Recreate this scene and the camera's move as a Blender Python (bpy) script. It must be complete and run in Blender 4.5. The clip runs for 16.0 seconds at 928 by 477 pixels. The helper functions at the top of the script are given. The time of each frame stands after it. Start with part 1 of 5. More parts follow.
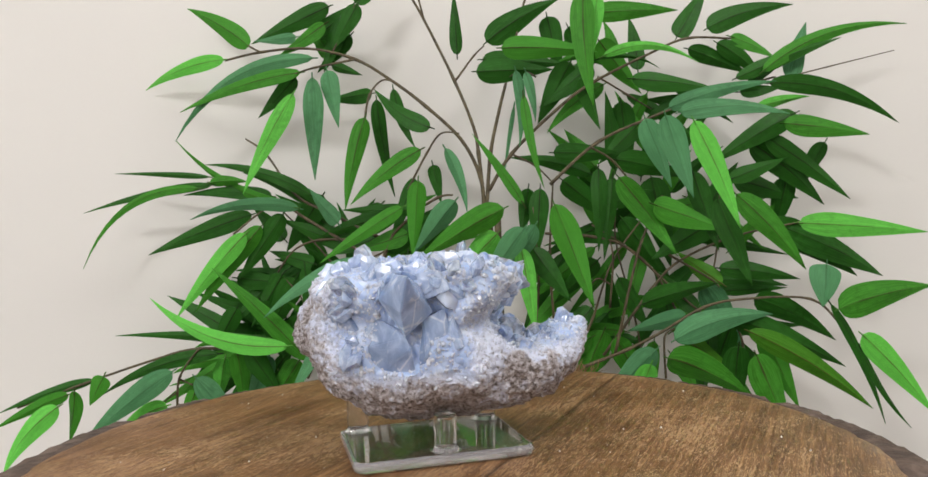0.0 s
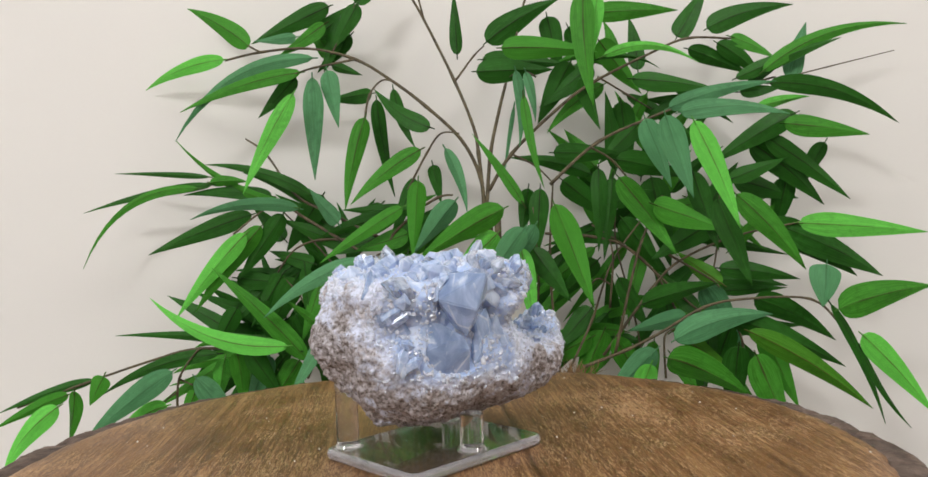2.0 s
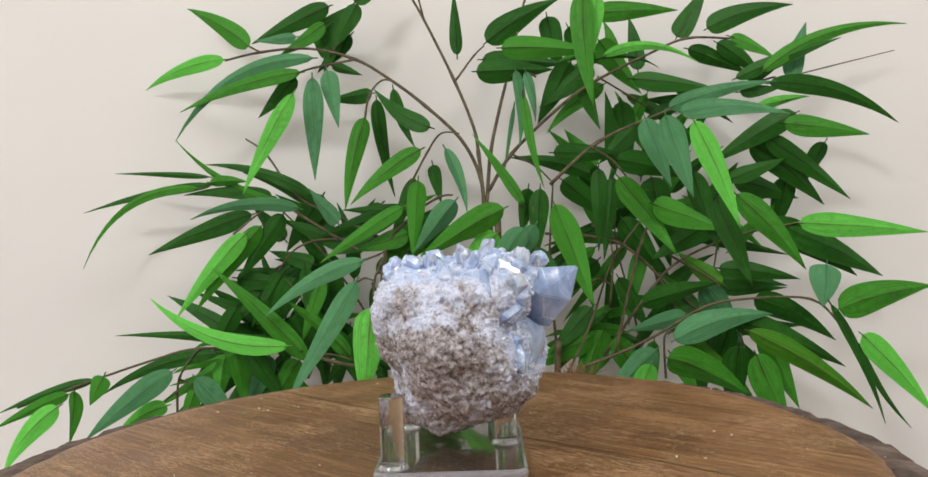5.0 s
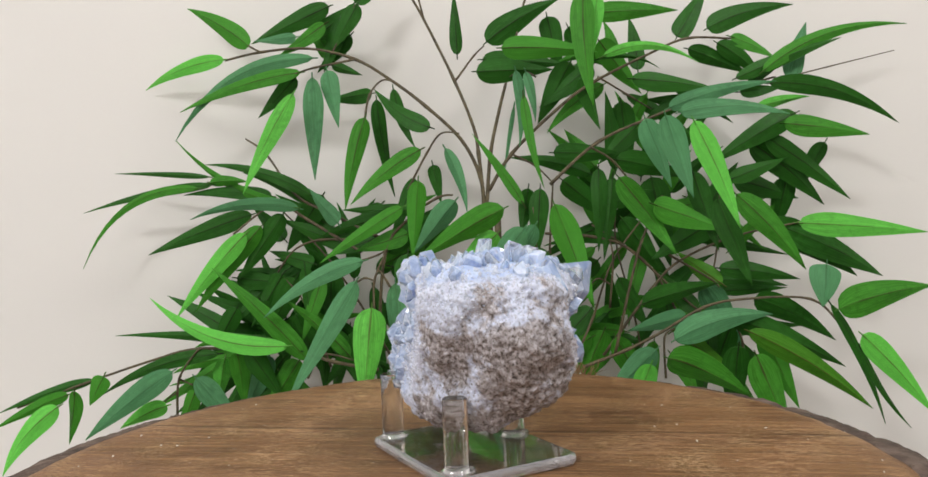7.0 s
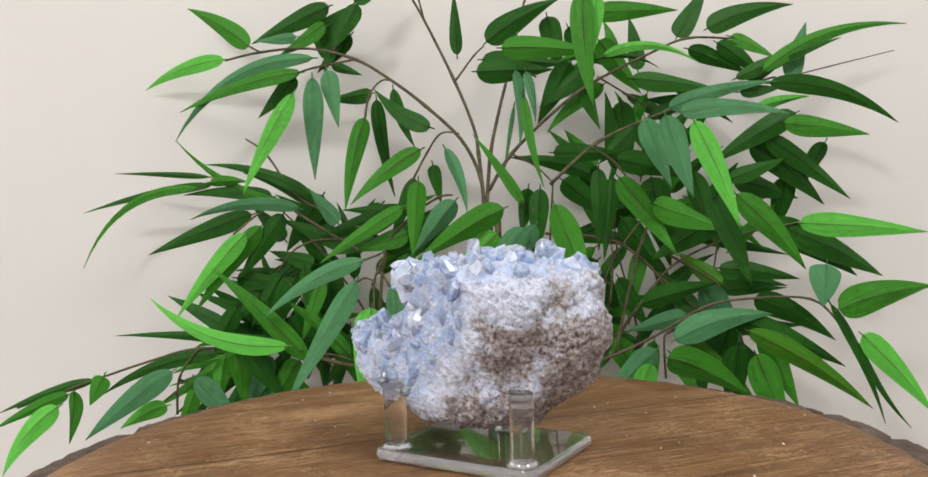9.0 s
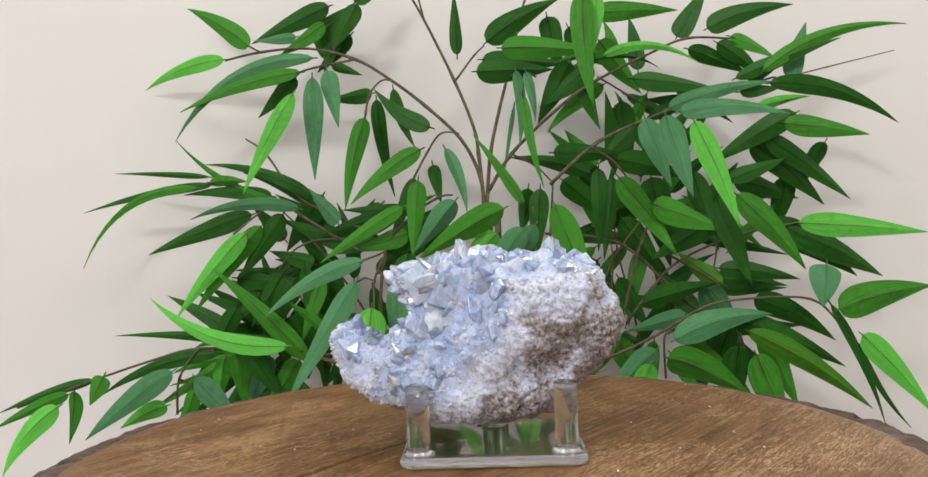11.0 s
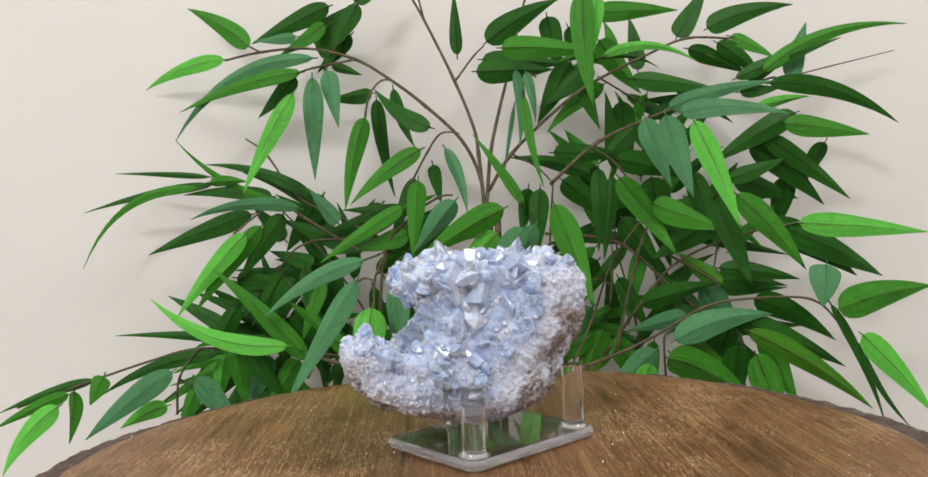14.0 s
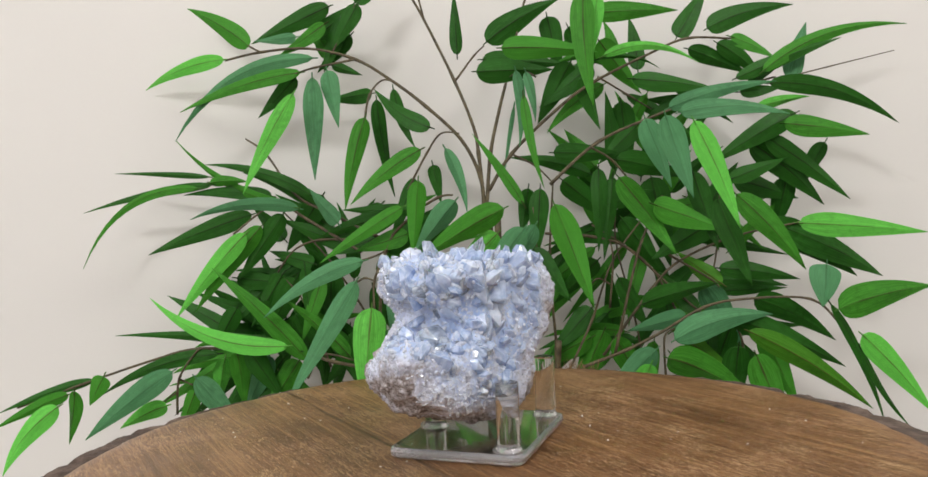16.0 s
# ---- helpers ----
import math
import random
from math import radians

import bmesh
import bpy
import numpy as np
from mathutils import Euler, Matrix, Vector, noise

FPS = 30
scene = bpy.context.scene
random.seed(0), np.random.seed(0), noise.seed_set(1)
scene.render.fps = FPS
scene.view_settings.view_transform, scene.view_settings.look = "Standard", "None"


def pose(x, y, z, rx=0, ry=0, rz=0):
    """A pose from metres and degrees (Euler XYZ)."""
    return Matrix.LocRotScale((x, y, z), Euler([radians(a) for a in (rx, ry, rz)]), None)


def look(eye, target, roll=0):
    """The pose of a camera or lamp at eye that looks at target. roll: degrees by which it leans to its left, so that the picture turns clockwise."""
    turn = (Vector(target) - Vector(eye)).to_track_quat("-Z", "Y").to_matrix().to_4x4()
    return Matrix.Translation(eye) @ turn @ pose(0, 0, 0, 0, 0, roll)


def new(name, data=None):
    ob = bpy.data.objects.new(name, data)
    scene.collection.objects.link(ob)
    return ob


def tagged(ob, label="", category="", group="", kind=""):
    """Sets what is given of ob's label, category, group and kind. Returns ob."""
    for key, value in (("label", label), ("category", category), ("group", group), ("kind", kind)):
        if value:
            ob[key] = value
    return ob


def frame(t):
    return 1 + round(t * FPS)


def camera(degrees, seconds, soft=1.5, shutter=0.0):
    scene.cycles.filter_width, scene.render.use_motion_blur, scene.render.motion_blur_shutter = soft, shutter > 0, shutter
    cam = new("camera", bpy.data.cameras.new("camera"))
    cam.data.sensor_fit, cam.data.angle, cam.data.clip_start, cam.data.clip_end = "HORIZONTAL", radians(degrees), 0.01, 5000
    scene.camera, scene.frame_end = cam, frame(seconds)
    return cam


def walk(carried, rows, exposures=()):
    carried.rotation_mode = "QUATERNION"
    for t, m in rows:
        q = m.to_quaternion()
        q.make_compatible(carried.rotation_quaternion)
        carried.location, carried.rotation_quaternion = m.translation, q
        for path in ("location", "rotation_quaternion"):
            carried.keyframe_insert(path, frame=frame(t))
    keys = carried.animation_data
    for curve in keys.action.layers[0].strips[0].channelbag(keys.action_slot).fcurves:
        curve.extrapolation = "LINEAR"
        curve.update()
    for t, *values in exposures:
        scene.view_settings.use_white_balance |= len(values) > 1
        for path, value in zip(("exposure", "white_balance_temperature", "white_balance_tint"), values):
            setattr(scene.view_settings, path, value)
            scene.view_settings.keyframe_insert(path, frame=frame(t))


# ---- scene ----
import itertools

# ---------------- camera ----------------
EYE = Vector((0.0, -0.46, 0.1258))
TILT = -1.486
cam = camera(60.19, 16.0)
VIEW = look(EYE, EYE + Vector((0, math.cos(radians(TILT)), math.sin(radians(TILT)))), -2.164)
walk(cam, [(0.0, VIEW), (16.0, VIEW)], exposures=[(0.0, 0.04), (16.0, 0.04)])

# the turning axis of the slab, and the turn in degrees at a time in seconds
AXIS = Vector((-0.0045, 0.0, 0.0))


def turn_at(t):
    return 14.68 + 14.603 * t + 0.056 * t * t - 0.00312 * t ** 3


# ---------------- light ----------------
world = bpy.data.worlds.new("world")
scene.world = world
world.use_nodes = True
world.node_tree.nodes["Background"].inputs[0].default_value = (0.9, 0.95, 1.0, 1)
world.node_tree.nodes["Background"].inputs[1].default_value = 0.05


def ceiling_lamp(x, y, sx, sy, watts, colour):
    """An area lamp just under the diffuser of a ceiling panel."""
    data = bpy.data.lights.new("panel_light", "AREA")
    data.shape, data.size, data.size_y, data.energy, data.color = "RECTANGLE", sx, sy, watts, colour
    ob = new("panel_light", data)
    ob.matrix_world = pose(x, y, 1.622)
    return ob


PANELS = ((-1.15, -2.4, 63, (1.0, 0.985, 0.97)), (1.0, -0.7, 21, (1.0, 0.97, 0.93)), (-0.9, -0.6, 10, (1.0, 0.98, 0.96)))
for lx, ly, watts, tone in PANELS:
    ceiling_lamp(lx, ly, 0.57, 0.57, watts, tone)


# ---------------- materials ----------------
class Nodes:
    """A small wrapper to write node materials in few lines."""

    def __init__(self, name):
        self.m = bpy.data.materials.new(name)
        self.m.use_nodes = True
        self.t = self.m.node_tree
        self.b = self.t.nodes["Principled BSDF"]

    def add(self, kind, **kw):
        n = self.t.nodes.new("ShaderNode" + kind)
        for k, v in kw.items():
            if k == "data_type":
                n.data_type = v
            elif k == "operation":
                n.operation = v
            elif k == "blend_type":
                n.blend_type = v
            elif k == "attribute_name":
                n.attribute_name = v
        return n

    def link(self, a, b):
        self.t.links.new(a, b)

    def coords(self, scale=(1, 1, 1), rot=(0, 0, 0), kind="Object"):
        c, mp = self.add("TexCoord"), self.add("Mapping")
        self.link(c.outputs[kind], mp.inputs["Vector"])
        if any(rot):
            mp.vector_type, scale = "TEXTURE", tuple(1 / k for k in scale)
        mp.inputs["Scale"].default_value, mp.inputs["Rotation"].default_value = scale, rot
        return mp.outputs["Vector"]

    def noise(self, vec, scale, detail=4, rough=0.55, distort=0.0):
        n = self.add("TexNoise")
        self.link(vec, n.inputs["Vector"])
        n.inputs["Scale"].default_value, n.inputs["Detail"].default_value = scale, detail
        n.inputs["Roughness"].default_value, n.inputs["Distortion"].default_value = rough, distort
        return n.outputs["Fac"]

    def ramp(self, fac, stops):
        n = self.add("ValToRGB")
        self.link(fac, n.inputs["Fac"])
        e = n.color_ramp.elements
        while len(e) < len(stops):
            e.new(0.5)
        for el, (p, c) in zip(e, stops):
            el.position = p
            el.color = (*c, 1) if isinstance(c, tuple) else (c, c, c, 1)
        return n.outputs["Color"]

    def mix(self, fac, a, b, mode="MIX"):
        n = self.add("Mix", data_type="RGBA", blend_type=mode)
        for value, slot in ((fac, n.inputs[0]), (a, n.inputs[6]), (b, n.inputs[7])):
            if isinstance(value, (int, float)):
                slot.default_value = value
            elif isinstance(value, tuple):
                slot.default_value = (*value, 1)
            else:
                self.link(value, slot)
        return n.outputs[2]

    def math(self, op, a, b=0.0):
        n = self.add("Math", operation=op)
        for value, slot in ((a, n.inputs[0]), (b, n.inputs[1])):
            if isinstance(value, (int, float)):
                slot.default_value = value
            else:
                self.link(value, slot)
        return n.outputs[0]

    def attr(self, name):
        n = self.add("Attribute", attribute_name=name)
        return n.outputs["Fac"]

    def bump(self, height, strength, distance):
        n = self.add("Bump")
        self.link(height, n.inputs["Height"])
        n.inputs["Strength"].default_value, n.inputs["Distance"].default_value = strength, distance
        self.link(n.outputs["Normal"], self.b.inputs["Normal"])

    def set(self, **kw):
        names = {"color": "Base Color", "rough": "Roughness", "metal": "Metallic", "ior": "IOR", "trans": "Transmission Weight",
                 "spec": "Specular IOR Level", "sss": "Subsurface Weight", "sss_scale": "Subsurface Scale", "coat": "Coat Weight",
                 "glow": "Emission Strength", "glow_color": "Emission Color", "sss_radius": "Subsurface Radius", "coat_rough": "Coat Roughness"}
        for k, v in kw.items():
            s = self.b.inputs[names[k]]
            if isinstance(v, (int, float)):
                s.default_value = v
            elif isinstance(v, tuple):
                s.default_value = (*v, 1) if len(s.default_value) == 4 else v
            else:
                self.link(v, s)
        return self.m


def paint(name, colour, bump=0.15):
    n = Nodes(name)
    v = n.coords()
    big = n.noise(v, 1.7, 3)
    n.set(color=n.mix(n.ramp(big, [(0.3, 0.0), (0.7, 1.0)]), colour, tuple(c * 0.965 for c in colour)), rough=0.62, spec=0.35)
    n.bump(n.noise(v, 260, 3), bump, 0.0006)
    return n.m


WALL = paint("wall_paint", (0.763, 0.744, 0.722))
CEILING = paint("ceiling_paint", (0.82, 0.81, 0.78))


def floor_material():
    n = Nodes("floor_carpet")
    v = n.coords()
    n.set(color=n.ramp(n.noise(v, 90, 5), [(0.3, (0.14, 0.12, 0.10)), (0.7, (0.24, 0.21, 0.18))]), rough=0.95)
    n.bump(n.noise(v, 500, 3), 0.5, 0.003)
    return n.m


FLOOR = floor_material()
GRAIN = radians(50.5)
CRACK = -0.0345


def wood_material():
    n = Nodes("stained_wood")
    along = n.coords(scale=(1.0, 5.0, 5.0), rot=(0, 0, GRAIN))
    short = n.coords(scale=(1.0, 8.0, 8.0), rot=(0, 0, GRAIN))
    long = n.coords(scale=(1.0, 30.0, 30.0), rot=(0, 0, GRAIN))
    iso = n.coords()
    broad = n.noise(along, 7.0, 5, 0.6, 0.8)
    fibre = n.noise(short, 150.0, 4, 0.6, 1.2)
    pores = n.noise(long, 13.0, 4, 0.6, 0.4)
    lines = n.noise(n.coords(scale=(1.0, 34.0, 34.0), rot=(0, 0, GRAIN)), 34.0, 3, 0.6, 0.3)
    blot, patch = n.noise(iso, 11.0, 4, 0.6), n.noise(iso, 30.0, 4, 0.6)
    col = n.ramp(broad, [(0.28, (0.080, 0.035, 0.012)), (0.46, (0.139, 0.065, 0.026)), (0.60, (0.196, 0.098, 0.040)), (0.76, (0.111, 0.052, 0.018))])
    col = n.mix(n.ramp(blot, [(0.40, 0.0), (0.62, 0.7)]), col, (0.177, 0.077, 0.037))
    col = n.mix(n.ramp(patch, [(0.50, 0.0), (0.68, 0.55)]), col, (0.099, 0.057, 0.018))
    col = n.mix(n.ramp(pores, [(0.34, 0.65), (0.48, 0.0)]), col, (0.071, 0.031, 0.012))
    col = n.mix(n.ramp(pores, [(0.52, 0.0), (0.66, 0.6)]), col, (0.362, 0.200, 0.088))
    light = n.ramp(n.math("MULTIPLY", fibre, n.math("ADD", blot, 0.5)), [(0.54, 0.0), (0.64, 0.75)])
    col = n.mix(light, col, (0.560, 0.360, 0.195))
    # gloss glints of short fibres, painted into the colour as pale flecks
    painted_glint = n.noise(n.coords(scale=(1.0, 3.2, 3.2), rot=(0, 0, GRAIN)), 330.0, 3, 0.6, 1.6)
    col = n.mix(n.ramp(n.math("MULTIPLY", painted_glint, n.math("ADD", patch, 0.5)), [(0.60, 0.0), (0.70, 0.75)]), col, (0.62, 0.42, 0.24))
    col = n.mix(n.ramp(lines, [(0.36, 0.5), (0.46, 0.0)]), col, n.mix(0.6, col, (0.040, 0.018, 0.007)))
    # a drying crack along the grain, with a darker strip of wood beside it
    sep = n.add("SeparateXYZ")
    n.link(n.coords(rot=(0, 0, GRAIN)), sep.inputs[0])
    drift = n.math("MULTIPLY", n.math("SUBTRACT", n.noise(along, 6.0, 3), 0.5), 0.008)
    line = n.math("SUBTRACT", n.math("ADD", sep.outputs[1], drift), CRACK)
    crack = n.ramp(n.math("DIVIDE", n.math("ABSOLUTE", line), 0.0022), [(0.3, 1.0), (1.0, 0.0)])
    crack = n.math("MULTIPLY", crack, n.ramp(blot, [(0.36, 0.20), (0.50, 0.7)]))
    strip = n.ramp(n.math("ADD", n.math("MULTIPLY", line, 20.0), 0.5), [(0.30, 0.0), (0.46, 0.32), (0.505, 0.0)])
    col = n.mix(strip, col, n.mix(0.6, col, (0.060, 0.028, 0.010)))
    col = n.mix(crack, col, (0.035, 0.014, 0.006))
    # fibres spread the gloss across the grain
    cross, turned = n.add("CombineXYZ"), n.add("VectorTransform")
    for axis, value in enumerate((-math.sin(GRAIN), math.cos(GRAIN), 0.0)):
        cross.inputs[axis].default_value = value
    turned.vector_type, turned.convert_from, turned.convert_to = "VECTOR", "OBJECT", "WORLD"
    n.link(cross.outputs[0], turned.inputs[0])
    n.link(turned.outputs[0], n.b.inputs["Tangent"])
    n.b.inputs["Anisotropic"].default_value = 0.95
    n.set(color=col, rough=n.ramp(n.math("ADD", n.math("MULTIPLY", patch, 0.5), n.math("MULTIPLY", fibre, 0.5)), [(0.35, 0.36), (0.65, 0.54)]), spec=0.56)
    n.b.inputs["Specular Tint"].default_value = (1.0, 0.74, 0.50, 1)
    n.bump(n.math("SUBTRACT", n.math("ADD", n.math("MULTIPLY", fibre, 0.7), n.math("MULTIPLY", pores, 0.9)), crack), 0.6, 0.0009)
    return n.m


def bark_material():
    n = Nodes("bark")
    v = n.coords(scale=(1, 1, 0.35))
    a = n.noise(v, 70, 6, 0.65)
    n.set(color=n.ramp(a, [(0.3, (0.030, 0.020, 0.016)), (0.52, (0.10, 0.068, 0.053)), (0.75, (0.19, 0.14, 0.115))]), rough=0.8)
    n.bump(a, 0.8, 0.004)
    return n.m


WOOD, BARK = wood_material(), bark_material()


def acrylic_material():
    n = Nodes("clear_acrylic")
    n.set(color=(0.97, 0.985, 0.98), rough=0.03, ior=1.49, trans=0.985)
    return n.m


ACRYLIC = acrylic_material()


def sawn_edge_material():
    n = Nodes("sawn_acrylic_edge")
    v = n.coords()
    n.set(color=(0.96, 0.94, 1.0), rough=n.ramp(n.noise(v, 60, 3), [(0.4, 0.06), (0.65, 0.16)]), ior=1.49, trans=0.76, spec=0.8, coat=0.9, coat_rough=0.04)
    return n.m


EDGE = sawn_edge_material()


def leaf_material(name, top, rib, rough=0.5):
    """A printed fabric leaf: a midrib along its length and fine ribs beside it."""
    n = Nodes(name)
    uv = n.coords(kind="UV")
    sep = n.add("SeparateXYZ")
    n.link(uv, sep.inputs[0])
    u, v = sep.outputs[0], sep.outputs[1]
    off = n.math("ABSOLUTE", n.math("SUBTRACT", u, 0.5))
    ob = n.coords()
    info = n.add("ObjectInfo")
    grain = n.noise(ob, 160, 4)
    cloud = n.noise(ob, 22, 3)
    streak = n.noise(n.coords(scale=(26, 2.2, 1), kind="UV"), 1.0, 4, 0.65, 0.3)
    col = n.mix(n.ramp(cloud, [(0.3, 0.0), (0.7, 0.75)]), top, tuple(min(1.0, c * 0.62) for c in top))
    col = n.mix(n.ramp(streak, [(0.40, 0.0), (0.66, 0.8)]), col, tuple(min(1.0, c * 1.6 + 0.015) for c in top))
    col = n.mix(n.ramp(grain, [(0.34, 0.45), (0.48, 0.0)]), col, tuple(c * 0.55 for c in top))
    col = n.mix(n.math("MULTIPLY", info.outputs["Random"], 0.6), col, tuple(min(1.0, c * 1.4 + 0.01) for c in top))
    lines = n.add("TexWave")
    stretch = n.coords(scale=(11, 0.05, 0), kind="UV")
    n.link(stretch, lines.inputs["Vector"])
    lines.inputs["Scale"].default_value, lines.inputs["Distortion"].default_value = 1.0, 0.6
    col = n.mix(n.math("MULTIPLY", lines.outputs["Fac"], 0.30), col, tuple(c * 0.5 for c in top))
    width = n.math("MULTIPLY", n.math("SUBTRACT", 0.9, v), 0.038)
    mid = n.math("LESS_THAN", off, n.math("ADD", width, 0.008))
    col = n.mix(n.math("MULTIPLY", mid, n.ramp(cloud, [(0.35, 0.25), (0.6, 0.85)])), col, rib)
    n.set(color=col, rough=n.ramp(grain, [(0.3, rough - 0.08), (0.7, rough + 0.1)]), spec=0.24)
    n.bump(n.math("ADD", n.math("MULTIPLY", lines.outputs["Fac"], 0.5), n.math("MULTIPLY", grain, 0.5)), 0.25, 0.0006)
    # a little light passes through the cloth
    tr, mx = n.add("BsdfTranslucent"), n.add("MixShader")
    n.link(col, tr.inputs["Color"])
    mx.inputs[0].default_value = 0.30
    n.link(n.b.outputs[0], mx.inputs[1])
    n.link(tr.outputs[0], mx.inputs[2])
    n.link(mx.outputs[0], n.t.nodes["Material Output"].inputs["Surface"])
    return n.m


# cloth tones; bright, mid and deep also carry part of the light and shade
LEAF = {
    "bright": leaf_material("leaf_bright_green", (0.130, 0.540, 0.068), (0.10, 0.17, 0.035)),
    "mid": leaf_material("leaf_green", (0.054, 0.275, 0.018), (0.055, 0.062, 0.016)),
    "deep": leaf_material("leaf_shaded_deep_green", (0.021, 0.130, 0.008), (0.018, 0.030, 0.008), rough=0.42),
    "sage": leaf_material("leaf_sage_green", (0.090, 0.285, 0.118), (0.070, 0.21, 0.085)),
    "olive": leaf_material("leaf_olive_green", (0.060, 0.235, 0.009), (0.10, 0.070, 0.018)),
}


def twig_material():
    n = Nodes("twig_bark")
    v = n.coords()
    a = n.noise(v, 120, 5)
    n.set(color=n.ramp(a, [(0.3, (0.040, 0.029, 0.014)), (0.7, (0.130, 0.103, 0.050))]), rough=0.6)
    n.bump(a, 0.5, 0.001)
    return n.m


TWIG = twig_material()


def matrix_material():
    """Rough host rock: frosted white crust near the crystals, brown-grey pitted rock away from them."""
    n = Nodes("host_rock")
    v = n.coords()
    crust, blue = n.attr("crust"), n.attr("blue")
    vast, coarse, mid, fine = n.noise(v, 34, 4, 0.6), n.noise(v, 95, 6, 0.65), n.noise(v, 330, 6, 0.7), n.noise(v, 1300, 3, 0.6)
    brown = n.ramp(mid, [(0.34, (0.070, 0.052, 0.046)), (0.42, (0.27, 0.232, 0.228)), (0.52, (0.47, 0.435, 0.455)), (0.65, (0.72, 0.70, 0.77))])
    white = n.ramp(mid, [(0.22, (0.36, 0.33, 0.36)), (0.38, (0.63, 0.66, 0.82)), (0.52, (0.76, 0.81, 0.99))])
    rust = n.ramp(coarse, [(0.46, 0.0), (0.64, 0.6)])
    brown = n.mix(rust, brown, n.mix(0.5, brown, (0.20, 0.140, 0.105)))
    k = n.math("ADD", n.math("MULTIPLY", crust, 1.15), n.math("MULTIPLY", n.math("SUBTRACT", vast, 0.50), 4.2))
    k = n.math("ADD", k, n.math("MULTIPLY", n.math("SUBTRACT", coarse, 0.5), 3.2))
    col = n.mix(n.ramp(k, [(0.25, 0.0), (0.75, 1.0)]), brown, white)
    ice = n.ramp(coarse, [(0.32, (0.34, 0.45, 0.72)), (0.50, (0.50, 0.60, 0.84)), (0.64, (0.72, 0.79, 0.96))])
    facets = n.add("TexVoronoi")
    n.link(v, facets.inputs["Vector"])
    facets.inputs["Scale"].default_value = 210
    shade = n.add("SeparateXYZ")
    n.link(facets.outputs["Color"], shade.inputs[0])
    ice = n.mix(n.math("MULTIPLY", shade.outputs[0], 0.75), ice, (0.32, 0.44, 0.72))
    col = n.mix(n.ramp(blue, [(0.30, 0.0), (0.70, 1.0)]), col, ice)
    pits = n.ramp(n.noise(v, 620, 3, 0.7), [(0.36, 0.85), (0.45, 0.0)])
    bare = n.math("MULTIPLY", n.math("SUBTRACT", 1.0, blue), n.math("SUBTRACT", 1.0, n.math("MULTIPLY", crust, 0.35)))
    col = n.mix(n.math("MULTIPLY", pits, bare), col, (0.075, 0.055, 0.045))
    n.set(color=col, rough=n.ramp(fine, [(0.35, 0.35), (0.6, 0.8)]), spec=0.45, sss=n.math("ADD", n.math("MULTIPLY", blue, 0.55), n.math("MULTIPLY", crust, 0.15)), sss_scale=0.005, sss_radius=(0.75, 0.87, 1.0))
    rocky = n.math("ADD", n.math("MULTIPLY", mid, 0.7), n.math("MULTIPLY", fine, 0.3))
    gem = n.math("MULTIPLY", n.math("SUBTRACT", 1.0, facets.outputs["Distance"]), 0.6)
    n.bump(n.mix(blue, rocky, gem), 1.0, 0.0030)
    return n.m


def crystal_material(name, tint, milk, trans, rough, unit, size=2.6, cleft=0.0):
    """Icy mineral: glossy faces over a cloudy body that scatters light inside, with cleavage planes. unit: what one crystal's length is, in its own space."""
    n = Nodes(name)
    info = n.add("ObjectInfo")
    shift = n.add("VectorMath", operation="ADD")
    n.link(n.coords(scale=(unit, unit, unit * 0.7)), shift.inputs[0])
    spread = n.add("VectorMath", operation="SCALE")
    n.link(info.outputs["Location"], spread.inputs[0])
    spread.inputs["Scale"].default_value = 100
    n.link(spread.outputs[0], shift.inputs[1])
    v = shift.outputs[0]
    cloud = n.noise(v, size, 5, 0.62, 0.8)
    veil = n.ramp(cloud, [(0.34, 0.0), (0.68, 1.0)])
    col = n.mix(veil, tint, milk)
    col = n.mix(n.math("MULTIPLY", info.outputs["Random"], 0.45), col, milk)
    planes = n.add("TexVoronoi")
    planes.feature = "DISTANCE_TO_EDGE"
    n.link(v, planes.inputs["Vector"])
    planes.inputs["Scale"].default_value = size * 0.9
    lines = n.math("MULTIPLY", n.ramp(planes.outputs["Distance"], [(0.0, 1.0), (0.05, 0.0)]), n.math("MULTIPLY", n.ramp(cloud, [(0.42, 0.0), (0.58, 1.0)]), cleft))
    col = n.mix(lines, col, (0.80, 0.86, 0.96))
    n.set(color=col, rough=n.ramp(n.noise(v, size * 3, 3), [(0.4, rough), (0.65, rough + 0.14)]), ior=1.62,
          trans=n.math("MULTIPLY", n.math("SUBTRACT", 1.0, n.math("MULTIPLY", veil, 0.7)), trans), spec=0.6,
          sss=0.45, sss_scale=0.005, sss_radius=(0.7, 0.85, 1.0), coat=0.5, coat_rough=0.03)
    n.bump(n.math("ADD", n.noise(v, size * 1.6, 4, 0.5), n.math("MULTIPLY", lines, 0.2)), 0.35, 0.0012)
    return n.m


